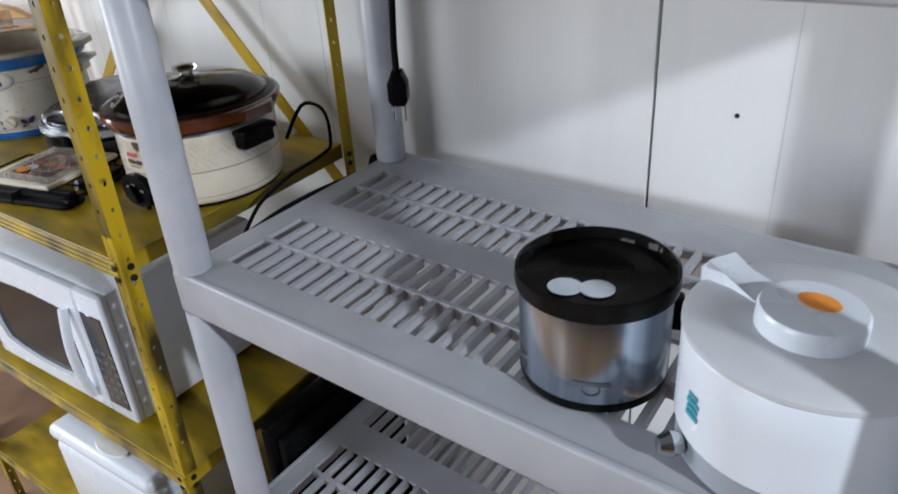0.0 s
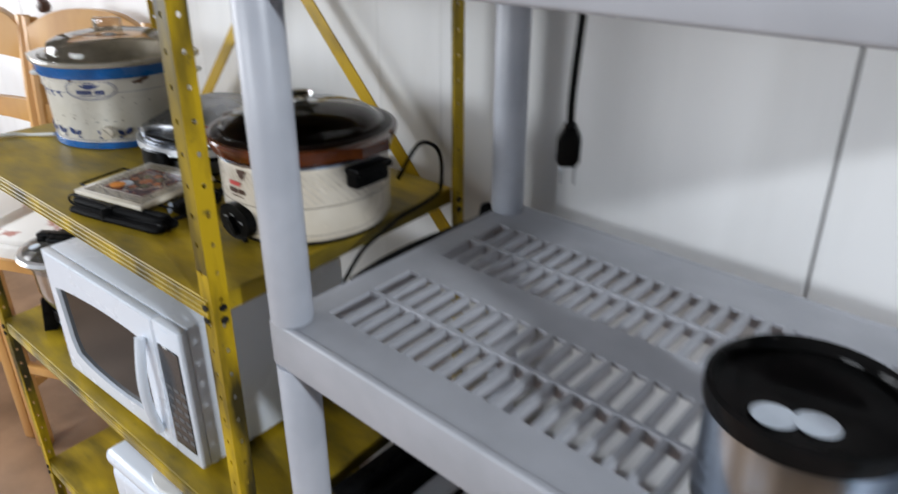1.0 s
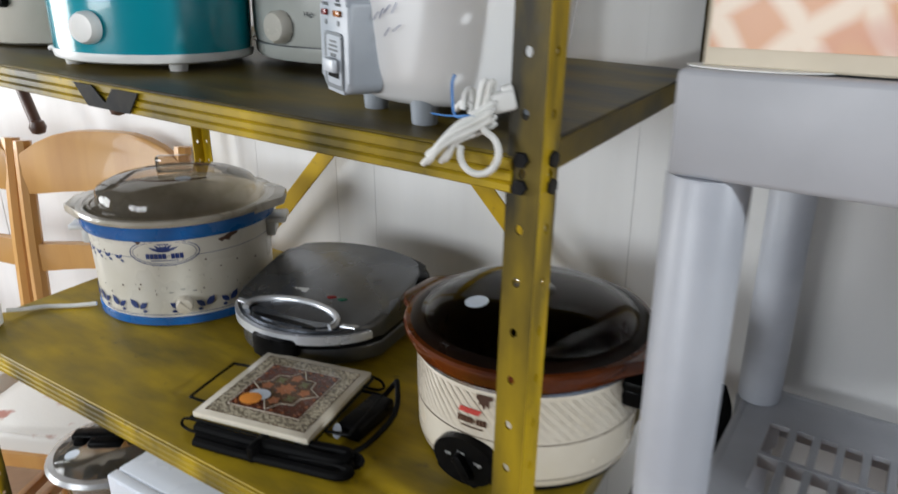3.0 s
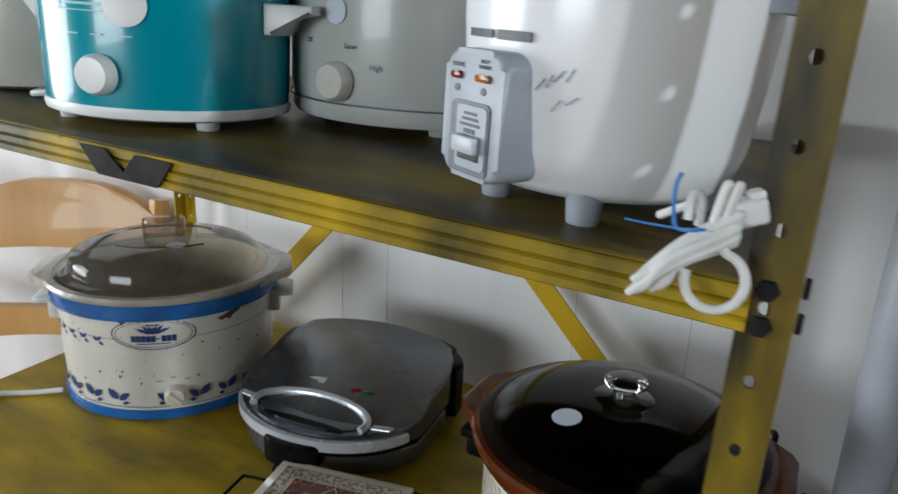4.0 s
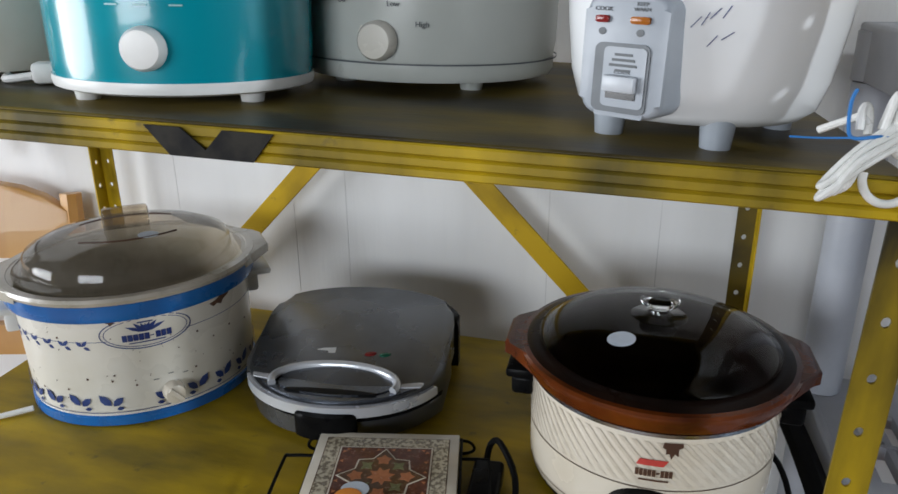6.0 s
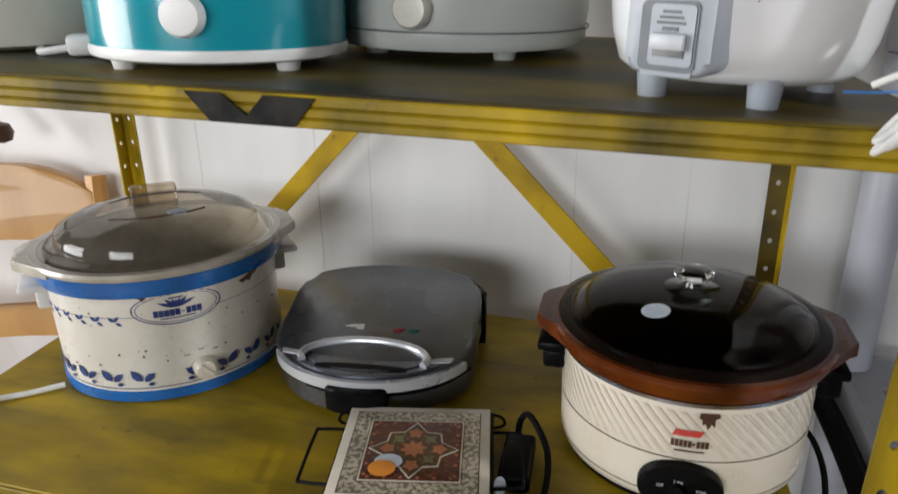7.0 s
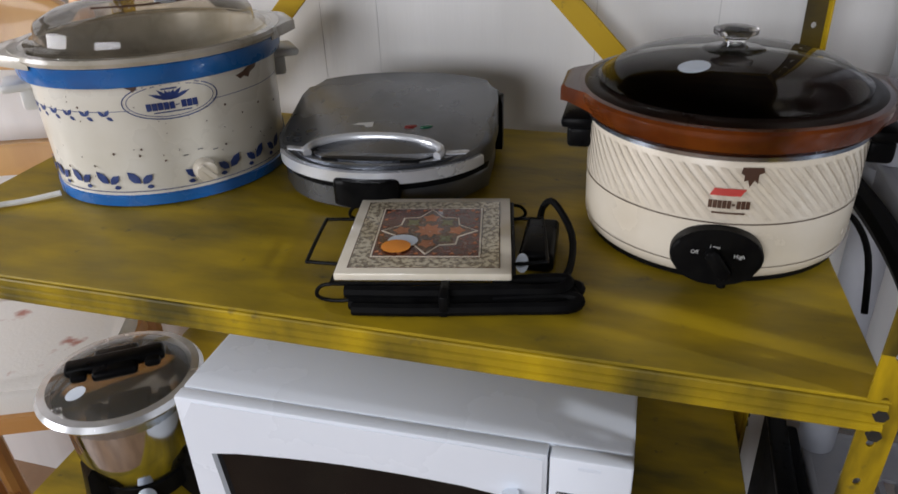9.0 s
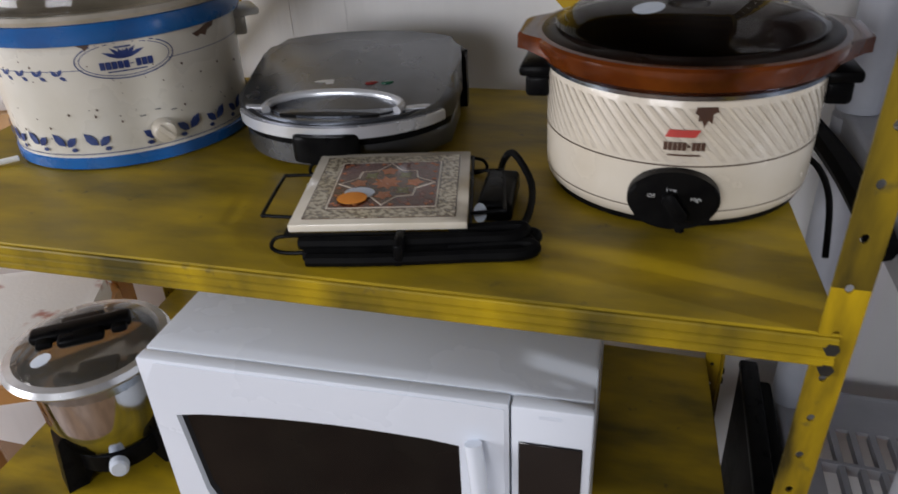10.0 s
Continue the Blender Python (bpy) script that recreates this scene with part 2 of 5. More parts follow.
def tube(bm, pts, r, seg=8, closed=False, smooth=4):
    """A round cable or wire through the points, smoothed."""
    P = [Vector(p) for p in pts]
    if smooth > 1:
        Q, n = [], len(P)
        rng = range(n if closed else n - 1)
        for i in rng:
            g = lambda k: P[k % n] if closed else P[min(max(k, 0), n - 1)]
            a, b, c, d = g(i - 1), g(i), g(i + 1), g(i + 2)
            for k in range(smooth):
                t = k / smooth
                Q.append(0.5 * ((2 * b) + (c - a) * t + (2 * a - 5 * b + 4 * c - d) * t * t + (3 * b - a - 3 * c + d) * t ** 3))
        if not closed:
            Q.append(P[-1])
        P = Q
    n, rings, up = len(P), [], Vector((0, 0, 1))
    nrm = None
    for i, p in enumerate(P):
        d = (P[(i + 1) % n] - P[i - 1]) if closed else (P[min(i + 1, n - 1)] - P[max(i - 1, 0)])
        d = d.normalized() if d.length > 1e-9 else Vector((1, 0, 0))
        if nrm is None:
            nrm = d.cross(up if abs(d.z) < 0.9 else Vector((1, 0, 0))).normalized()
        nrm = (nrm - d * nrm.dot(d)).normalized()
        b = d.cross(nrm)
        rings.append([bm.verts.new(p + r * (math.cos(2 * math.pi * k / seg) * nrm + math.sin(2 * math.pi * k / seg) * b)) for k in range(seg)])
    for i in range(n if closed else n - 1):
        a, b = rings[i], rings[(i + 1) % n]
        for k in range(seg):
            bm.faces.new((a[k], a[(k + 1) % seg], b[(k + 1) % seg], b[k]))
    if not closed:
        bm.faces.new(rings[0])
        bm.faces.new(rings[-1])
    return bm


def tubem(pts, r, **k):
    return tube(bmesh.new(), pts, r, **k)


def prism(bm, outline, y0, y1, bevel=0.0, seg=2, m=None):
    """An outline of (x, z) points, thick from y0 to y1."""
    a = [bm.verts.new((x, y0, z)) for x, z in outline]
    b = [bm.verts.new((x, y1, z)) for x, z in outline]
    f0, f1 = bm.faces.new(a), bm.faces.new(b)
    n = len(a)
    for i in range(n):
        bm.faces.new((a[i], a[(i + 1) % n], b[(i + 1) % n], b[i]))
    vs = a + b
    if bevel:
        out = bmesh.ops.bevel(bm, geom=list(f0.edges), offset=bevel, segments=seg, profile=0.5, affect="EDGES")
        vs = list({v for f in out["faces"] for v in f.verts} | {v for v in vs if v.is_valid})
    if m is not None:
        bmesh.ops.transform(bm, matrix=m, verts=vs)
    return vs


def prismm(outline, y0, y1, **k):
    bm = bmesh.new()
    prism(bm, outline, y0, y1, **k)
    return bm


def writing(name, body, size, material, parent, m):
    """A word in the built-in font as a thin mesh."""
    c = bpy.data.curves.new(name, "FONT")
    c.body, c.size, c.align_x, c.align_y, c.extrude = body, size, "CENTER", "CENTER", 0.0002
    o = bpy.data.objects.new(name, c)
    scene.collection.objects.link(o)
    me = bpy.data.meshes.new_from_object(o.evaluated_get(bpy.context.evaluated_depsgraph_get()))
    bpy.data.objects.remove(o)
    me.materials.clear()
    me.materials.append(material)
    ob = new(name, me)
    ob.parent, ob.matrix_basis = parent, m
    return ob


def on_pot(rx, ry, angle, z, proud=0.0, slope=0.0):
    """The pose of a mark on the side of an oval pot: x along the side, y up it, z out of it. angle: degrees from its front."""
    a = radians(angle - 90)
    p = Vector((rx * math.cos(a), ry * math.sin(a), z))
    nrm = Vector((math.cos(a) / rx, math.sin(a) / ry, 0)).normalized()
    p += nrm * proud
    nrm = (nrm - Vector((0, 0, slope))).normalized()
    xx = Vector((-math.sin(a) * rx, math.cos(a) * ry, 0)).normalized()
    yy = nrm.cross(xx)
    return Matrix(((xx.x, yy.x, nrm.x, p.x), (xx.y, yy.y, nrm.y, p.y), (xx.z, yy.z, nrm.z, p.z), (0, 0, 0, 1)))


def wrap_strip(bm, rx, ry, a0, a1, z0, z1, proud, taper=0.0, steps=None):
    """A thin curved strip that hugs an oval pot between two angles (degrees from its front) and two heights. taper: growth of the radii per metre of height."""
    n = steps or max(2, int(abs(a1 - a0) / 5))
    rows = []
    for z in (z0, z1):
        row = []
        for i in range(n + 1):
            a = radians(a0 + (a1 - a0) * i / n - 90)
            k = taper * z + proud
            row.append(bm.verts.new(((rx + k) * math.cos(a), (ry + k) * math.sin(a), z)))
        rows.append(row)
    for i in range(n):
        bm.faces.new((rows[0][i], rows[0][i + 1], rows[1][i + 1], rows[1][i]))


def disc(bm, r, h, seg=20, m=None, sx=1.0, sy=1.0):
    return lathe(bm, [(r, 0), (r, h * 0.6), (r * 0.93, h)], seg=seg, sx=sx, sy=sy, m=m)


def discm(*a, **k):
    bm = bmesh.new()
    disc(bm, *a, **k)
    return bm


# ---- the room ----
WALL_Y = 0.53


def slab(name, x0, x1, y0, y1, z0, z1, material, label, category, bevel=0.0):
    ob = part(name, boxm(x0, x1, y0, y1, z0, z1, bevel=bevel), material, None, smooth=0)
    return tagged(ob, label, category, kind="structure")


slab("floor", -3.2, 3.2, -3.8, WALL_Y + 0.12, -0.1, 0.0, M_FLOOR, "tan brown smooth shop floor", "floor")
slab("ceiling", -3.2, 3.2, -3.8, WALL_Y + 0.12, 2.7, 2.8, M_CEIL, "unseen added ceiling, dark grey to keep fill light low", "ceiling")


def north_wall():
    # painted boards with a dark open joint, on a backing
    w = slab("wall_north", -3.2, 3.2, WALL_Y + 0.02, WALL_Y + 0.12, 0, 2.7, M_GAP, "white painted board wall with a dark joint", "wall")
    for a, b in ((-3.2, -2.0), (-1.9965, 0.5195), (0.524, 1.76), (1.763, 3.2)):
        part("board", boxm(a, b, WALL_Y, WALL_Y + 0.02, 0, 2.7, bevel=0.001, seg=1), M_WALL, w, smooth=0)
    seam = mat("grey_seam", (0.56, 0.56, 0.555), (0.71, 0.705, 0.70), rough=0.7, scale=5, stretch=(1, 1, 0.9), lo=0.32, hi=0.55)
    for x in (-0.90, -0.69, -0.60, -0.285, -0.13, 0.70, 0.79):
        part("batten_line", boxm(x, x + 0.0014, WALL_Y - 0.0004, WALL_Y + 0.002, 0, 2.7), seam, w, "faint seam between boards", smooth=0)
    part("nail_hole", discm(0.0035, 0.0012, seg=10, m=pose(0.639, WALL_Y, 1.136, 90)), M_GAP, w)


north_wall()


def pierced_wall(name, axis, at, thick, span, holes, label):
    """A wall across x or y with window openings (centre, width, sill, head) through it."""
    bm = bmesh.new()

    def blk(a, b, z0, z1):
        if axis == "y":
            box(bm, a, b, at, at + thick, z0, z1)
        else:
            box(bm, at, at + thick, a, b, z0, z1)
    cur = span[0]
    for c, w, s, h in holes:
        blk(cur, c - w / 2, 0, 2.7)
        blk(c - w / 2, c + w / 2, 0, s)
        blk(c - w / 2, c + w / 2, h, 2.7)
        cur = c + w / 2
    blk(cur, span[1], 0, 2.7)
    tagged(part(name, bm, M_ROOM, None, smooth=0), label, "wall", kind="structure")


pierced_wall("wall_west", "x", -3.2, 0.12, (-3.8, WALL_Y), [(-1.25, 1.9, 1.0, 2.3)], "unseen added wall with a wide window opening, dark to limit fill light")
pierced_wall("wall_east", "x", 3.08, 0.12, (-3.8, WALL_Y), [(-0.75, 0.6, 1.9, 2.5)], "unseen added wall with a window opening, dark to limit fill light")
pierced_wall("wall_south", "y", -3.8, 0.12, (-3.08, 3.08), [(-1.0, 1.7, 1.15, 2.15)], "unseen added wall with a shop window opening, dark to limit fill light")


# ---- yellow steel shelving unit ----
XL, XR, YF, YB = -0.962, 0.004, -0.035, 0.485
SKEW = -0.05
REAR = 0.025
LEVELS = (0.19, 0.60, 1.008, 1.4085)
TILT = 0.028


def upper(x):
    """Height of the upper shelf at x: it slopes down a little along its length."""
    return LEVELS[3] - TILT * (x + 0.36)


def angle_post(xd, yd, height):
    """A slotted steel angle: two flanges from the corner towards xd and yd, with a row of round holes in each."""
    bm = bmesh.new()
    wid, pitch, hr = 0.0245, 0.038, 0.0030

    def flange(f):
        n = int(height / pitch)
        for k in range(n):
            z0, z1 = k * pitch, (k + 1) * pitch if k < n - 1 else height
            zc = (z0 + z1) / 2
            corner = [(0, z0), (wid / 2, z0), (wid, z0), (wid, zc), (wid, z1), (wid / 2, z1), (0, z1), (0, zc)]
            hole = [(wid * 0.55 + hr * math.cos(radians(a)), zc + hr * 1.25 * math.sin(radians(a))) for a in (225, 270, 315, 0, 45, 90, 135, 180)]
            o = [bm.verts.new(f(*p)) for p in corner]
            h = [bm.verts.new(f(*p)) for p in hole]
            for i in range(8):
                bm.faces.new((o[i], o[(i + 1) % 8], h[(i + 1) % 8], h[i]))
    flange(lambda u, z: (xd * u, 0, z))
    flange(lambda u, z: (0, yd * u, z))
    if yd > 0 or xd < 0:
        # black overspray on the faces of the front posts and one back post above the middle shelf
        for f in bm.faces:
            c = f.calc_center_median()
            if abs(c.y) < 1e-6 and c.z > 1.05:
                f.material_index = 1
    bmesh.ops.remove_doubles(bm, verts=bm.verts, dist=1e-5)
    bmesh.ops.recalc_face_normals(bm, faces=bm.faces)
    bmesh.ops.solidify(bm, geom=bm.faces[:], thickness=0.0022)
    return bm


def shelf_tray():
    """A pressed steel shelf: deck, folded front and side lips, and a returned bottom edge."""
    bm = bmesh.new()
    x0, x1, y0, y1 = XL + 0.006, XR - 0.018, YF + 0.004, YB - 0.004
    box(bm, x0, x1, y0, y1, -0.003, 0.0, bevel=0.0012, seg=1)
    return bm, x0, x1, y0, y1


def ridged_lip(x0, x1, y, deep):
    """The folded front edge of a shelf, with three rolled ridges along it."""
    prof = [(0.0025, -0.003), (-0.0016, -0.0032), (-0.0026, -0.0050), (-0.0026, -0.0125), (-0.0004, -0.0145), (-0.0026, -0.0165), (-0.0026, -0.0228), (-0.0004, -0.0248), (-0.0026, -0.0268), (-0.0026, -0.0325), (-0.0014, -0.034), (0.0025, -0.034)]
    bm = bmesh.new()
    k = deep / 0.034
    ends = [[bm.verts.new((x, y + dy, z * k)) for dy, z in prof] for x in (x0, x1)]
    n = len(prof)
    for i in range(n):
        bm.faces.new((ends[0][i], ends[0][(i + 1) % n], ends[1][(i + 1) % n], ends[1][i]))
    bm.faces.new(ends[0])
    bm.faces.new(ends[1])
    return bm


def skewed(bm):
    """Leans a bmesh sideways with its depth, as the racked unit stands."""
    for v in bm.verts:
        v.co.x += SKEW * (v.co.y - YF)
        v.co.y -= REAR * (v.co.y - YF) / (YB - YF) * (v.co.x - XL) / (XR - XL)
    return bm


def yellow_unit():
    u = thing("yellow_shelving_unit", pose(0, 0, 0), "yellow and black mottled steel shelving unit with four shelves", "shelving")
    H = 1.88
    for x, y, xd, yd in ((XL, YF, 1, 1), (XR, YF, -1, 1), (XL, YB, 1, -1), (XR, YB, -1, -1)):
        # the front right post stands bent outwards
        lean = pose(0, 0, 0, 0, 1.3, 0) if x > -0.5 and y < 0 else Matrix()
        off = -0.033 if x > -0.5 and y < 0 else 0.0
        back = 0.0 if y < 0 else (0.006 if x > -0.5 else -0.012)
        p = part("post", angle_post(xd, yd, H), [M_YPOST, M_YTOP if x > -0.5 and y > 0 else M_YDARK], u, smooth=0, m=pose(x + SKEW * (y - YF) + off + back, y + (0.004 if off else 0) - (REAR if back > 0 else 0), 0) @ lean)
        for z in LEVELS:
            b = bmesh.new()
            for dz in (-0.012, -0.03):
                disc(b, 0.0055, 0.003, seg=6, m=pose(xd * 0.014, -0.0005 if yd > 0 else 0.0005, z + dz, 90 if yd > 0 else -90))
                disc(b, 0.0055, 0.003, seg=6, m=pose(-0.0005 * xd, yd * 0.014, z + dz, 0, 90 * -xd, 0))
            part("bolt", b, M_BLACK_MARK, p, "dark bolt heads")
    for i, z in enumerate(LEVELS):
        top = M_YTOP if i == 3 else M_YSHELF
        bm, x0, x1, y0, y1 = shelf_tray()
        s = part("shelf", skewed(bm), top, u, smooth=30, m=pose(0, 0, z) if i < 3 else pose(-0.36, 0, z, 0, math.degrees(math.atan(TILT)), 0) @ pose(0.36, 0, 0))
        # front lip with rolled ridges, back lip and two side lips
        deep = 0.025 if i == 3 else 0.0275
        b = ridged_lip(x0 + 0.003, x1 - 0.003, y0, deep)
        part("front_lip", skewed(b), M_YLIP, s, "brighter yellow ridged front edge", smooth=30)
        part("back_lip", skewed(boxm(x0 + 0.003, x1 - 0.003, y1 - 0.0025, y1, -deep, -0.003, bevel=0.001, seg=1)), M_YLIP, s, smooth=30)
        for x in (x0, x1 - 0.0025):
            part("side_lip", skewed(boxm(x, x + 0.0025, y0 + 0.003, y1 - 0.003, -deep, -0.003, bevel=0.001, seg=1)), M_YLIP, s, smooth=30)
    # the crossed straps at the back
    for x0, z0, x1, z1, y in ((XR - 0.035, 0.885, XL - 0.02, 1.865, YB + 0.004), (XL - 0.02, 0.895, XR - 0.035, 1.86, YB + 0.008)):
        d = Vector((x1 - x0, 0, z1 - z0))
        ang = math.degrees(math.atan2(d.z, d.x))
        part("brace", boxm(0, d.length, 0, 0.003, -0.015, 0.015, bevel=0.0008, seg=1), M_YBRACE, u, smooth=0, m=Matrix.Translation((x0, y - (REAR if x0 > x1 else 0), z0)) @ pose(0, 0, 0, 0, 0, -math.degrees(math.atan(REAR / abs(d.x)))) @ pose(0, 0, 0, 0, -ang, 0))
    # black painted V on the edge of the upper shelf
    b = bmesh.new()
    yv = YF - 0.002
    for outline in (((-0.501, 0), (-0.472, 0), (-0.453, 0.72), (-0.453, 1), (-0.482, 1)), ((-0.439, 0), (-0.400, 0), (-0.417, 1), (-0.453, 1), (-0.453, 0.72))):
        prism(b, [(x, upper(x) - 0.0036 - 0.0205 * k) for x, k in outline], yv, yv + 0.0015)
    part("painted_mark", b, M_BLACK_MARK, u, "black painted V-shaped mark", smooth=0)


yellow_unit()

# ---- grey plastic shelving unit ----
GX0, GX1, GY0, GY1 = 0.072, 1.010, -0.006, 0.482
GLEVELS = (0.075, 0.550, 1.004, 1.455)


BANDS = ((0.054, 0.198), (0.258, 0.397))
END = 0.043
SLOTS = 33


def grey_deck():
    """A moulded shelf: plain strips round two bands of slots, and the end plates of the bands."""
    xs = [GX0 + 0.002, GX0 + END, GX1 - END, GX1 - 0.002]
    ys = [GY0 + 0.002, *BANDS[0], *BANDS[1], GY1 - 0.002]
    bm = bmesh.new()
    grid = [[bm.verts.new((x, y, 0)) for x in xs] for y in ys]
    for b in range(5):
        for a in range(3):
            if not (a == 1 and b in (1, 3)):
                bm.faces.new((grid[b][a], grid[b][a + 1], grid[b + 1][a + 1], grid[b + 1][a]))
    low = bmesh.ops.extrude_face_region(bm, geom=bm.faces[:])
    bmesh.ops.translate(bm, verts=[g for g in low["geom"] if isinstance(g, bmesh.types.BMVert)], vec=(0, 0, -0.006))
    return bm


def grey_skirt():
    bm = bmesh.new()
    h, w = 0.062, 0.012
    box(bm, GX0, GX1, GY0, GY0 + w, -h, 0.001, bevel=0.004, seg=3)
    box(bm, GX0, GX1, GY1 - w, GY1, -h, 0.001, bevel=0.004, seg=3)
    box(bm, GX0, GX0 + w, GY0 + 0.006, GY1 - 0.006, -h, 0.0006, bevel=0.004, seg=3)
    box(bm, GX1 - w, GX1, GY0 + 0.006, GY1 - 0.006, -h, 0.0006, bevel=0.004, seg=3)
    for x in (GX0 + 0.033, GX1 - 0.033):
        for y in (GY0 + 0.033, GY1 - 0.033):
            lathe(bm, [(0.029, -h + 0.002), (0.029, -0.007)], seg=24, m=pose(x - (0.006 if y < 0.2 else 0.012), y, 0))
    return bm


def racked(x, y):
    """Where a point of the grey unit's plan comes to stand: the unit is slightly out of square."""
    return x - 0.015 * (y - 0.03), y - 0.032 * (x - 0.1)


def racked_mesh(bm):
    for v in bm.verts:
        v.co.x, v.co.y = racked(v.co.x, v.co.y)
    return bm


def grey_unit():
    u = thing("grey_shelving_unit", pose(0, 0, 0), "grey moulded plastic shelving unit with slotted shelves", "shelving")
    decks = []
    for z in GLEVELS:
        s = part("shelf", racked_mesh(grey_deck()), M_GREY, u, smooth=0, m=pose(0, 0, z))
        for a, b in BANDS:
            mid = (a + b) / 2
            part("rib", racked_mesh(boxm(GX0 + END, GX1 - END, mid - 0.003, mid + 0.003, -0.016, 0.0012)), M_GREY, s, smooth=0)
        decks.append(s)
        part("rim", racked_mesh(grey_skirt()), M_GREY, s, "smooth skirt of the shelf")
    for z0, z1 in ((0.0, 0.013), (0.076, 0.488), (0.551, 0.942), (1.005, 1.393)):
        for x in (GX0 + 0.033, GX1 - 0.033):
            for y in (GY0 + 0.033, GY1 - 0.033):
                px, py = racked(x, y)
                part("post", lathem([(0.0245, z0), (0.0255, z0 + 0.004), (0.0255, z1 - 0.002), (0.0245, z1)], seg=32), M_GREYPOST, u, "paler round leg", m=pose(px - (0.012 if y < 0.2 else 0.014), py - (0.011 if y < 0.2 else 0), 0))

    # the thin bars between the slots share one mesh for each band
    xs0, xs1 = GX0 + END, GX1 - END
    pitch = (xs1 - xs0) / SLOTS
    for a, b in BANDS:
        first = None
        for s in decks:
            for k in range(1, SLOTS):
                dx = (k - 1) * pitch
                m = pose(dx, -0.032 * dx, 0)
                if first is None:
                    x = xs0 + pitch
                    ob = part("slat", racked_mesh(boxm(x - 0.0040, x + 0.0040, a, b, -0.014, 0.0)), M_GREY, s, smooth=0, m=m)
                    first = ob.data
                else:
                    ob = new("slat", first)
                    ob.parent = s
                    ob.matrix_basis = m


grey_unit()

S1, S2, S3, S4 = LEVELS
G1, G2, G3, G4 = GLEVELS


def plan_prism(bm, outline, z0, z1, bevel=0.0, seg=2, m=None):
    """An outline of (x, y) points, thick from z0 to z1, its upper edge rounded."""
    turn = pose(0, 0, 0, 90)
    mm = (m if m is not None else Matrix()) @ turn
    return prism(bm, [(x, -y) for x, y in outline], z1, z0, bevel=bevel, seg=seg, m=mm)


def plan_prismm(outline, z0, z1, **k):
    bm = bmesh.new()
    plan_prism(bm, outline, z0, z1, **k)
    return bm


def arc(cx, cy, rx, ry, a0, a1, n):
    return [(cx + rx * math.cos(radians(a0 + (a1 - a0) * i / n)), cy + ry * math.sin(radians(a0 + (a1 - a0) * i / n))) for i in range(n + 1)]


def round_rect(w, h, r, n=5, cx=0.0, cy=0.0):
    out = []
    for sx, sy, a in ((1, 1, 0), (-1, 1, 90), (-1, -1, 180), (1, -1, 270)):
        out += arc(cx + sx * (w / 2 - r), cy + sy * (h / 2 - r), r, r, a, a + 90, n)
    return out


def flat_mark(name, outline, thick, material, parent, m, label=""):
    """A thin printed or stuck-on shape: outline in the mark's own x and y."""
    return part(name, plan_prismm(outline, 0, thick), material, parent, label, smooth=0, m=m)


def bars(name, widths, h, gap, thick, material, parent, m):
    """Lines of unreadable print as plain bars, one mesh."""
    bm = bmesh.new()
    y = 0
    for w in widths:
        box(bm, -w / 2, w / 2, y - h, y, 0, thick)
        y -= h + gap
    return part(name, bm, material, parent, smooth=0, m=m)


def ellipse(rx, ry, n=28, cx=0.0, cy=0.0):
    return arc(cx, cy, rx, ry, 0, 360 - 360 / n, n - 1)


def ring_mark(bm, rx, ry, w, thick, n=36):
    a, b = ellipse(rx, ry, n), ellipse(rx - w, ry - w, n)
    lo = [bm.verts.new((*p, 0)) for p in a]
    hi = [bm.verts.new((*p, thick)) for p in a]
    hj = [bm.verts.new((*p, thick)) for p in b]
    for i in range(n):
        j = (i + 1) % n
        bm.faces.new((lo[i], lo[j], hi[j], hi[i]))
        bm.faces.new((hi[i], hi[j], hj[j], hj[i]))


def bend_to_pot(ob, rx, ry, angle, z, proud):
    """Lays a flat mark round the side of an oval pot: its x becomes arc length, its y height."""
    R = (rx + ry) / 2
    bm = bmesh.new()
    bm.from_mesh(ob.data)
    lo, hi = min(v.co.x for v in bm.verts), max(v.co.x for v in bm.verts)
    for i in range(1, int((hi - lo) / 0.004) + 1):
        bmesh.ops.bisect_plane(bm, geom=bm.verts[:] + bm.edges[:] + bm.faces[:], plane_co=(lo + 0.004 * i, 0, 0), plane_no=(1, 0, 0))
    bm.to_mesh(ob.data)
    bm.free()
    for v in ob.data.vertices:
        x, y, t = v.co
        a = radians(angle - 90) + x / R
        k = proud + t
        v.co = ((rx + k) * math.cos(a), (ry + k) * math.sin(a), z + y)
    ob.matrix_basis = Matrix()
    return ob


# ---- oval brown and cream slow cooker ----


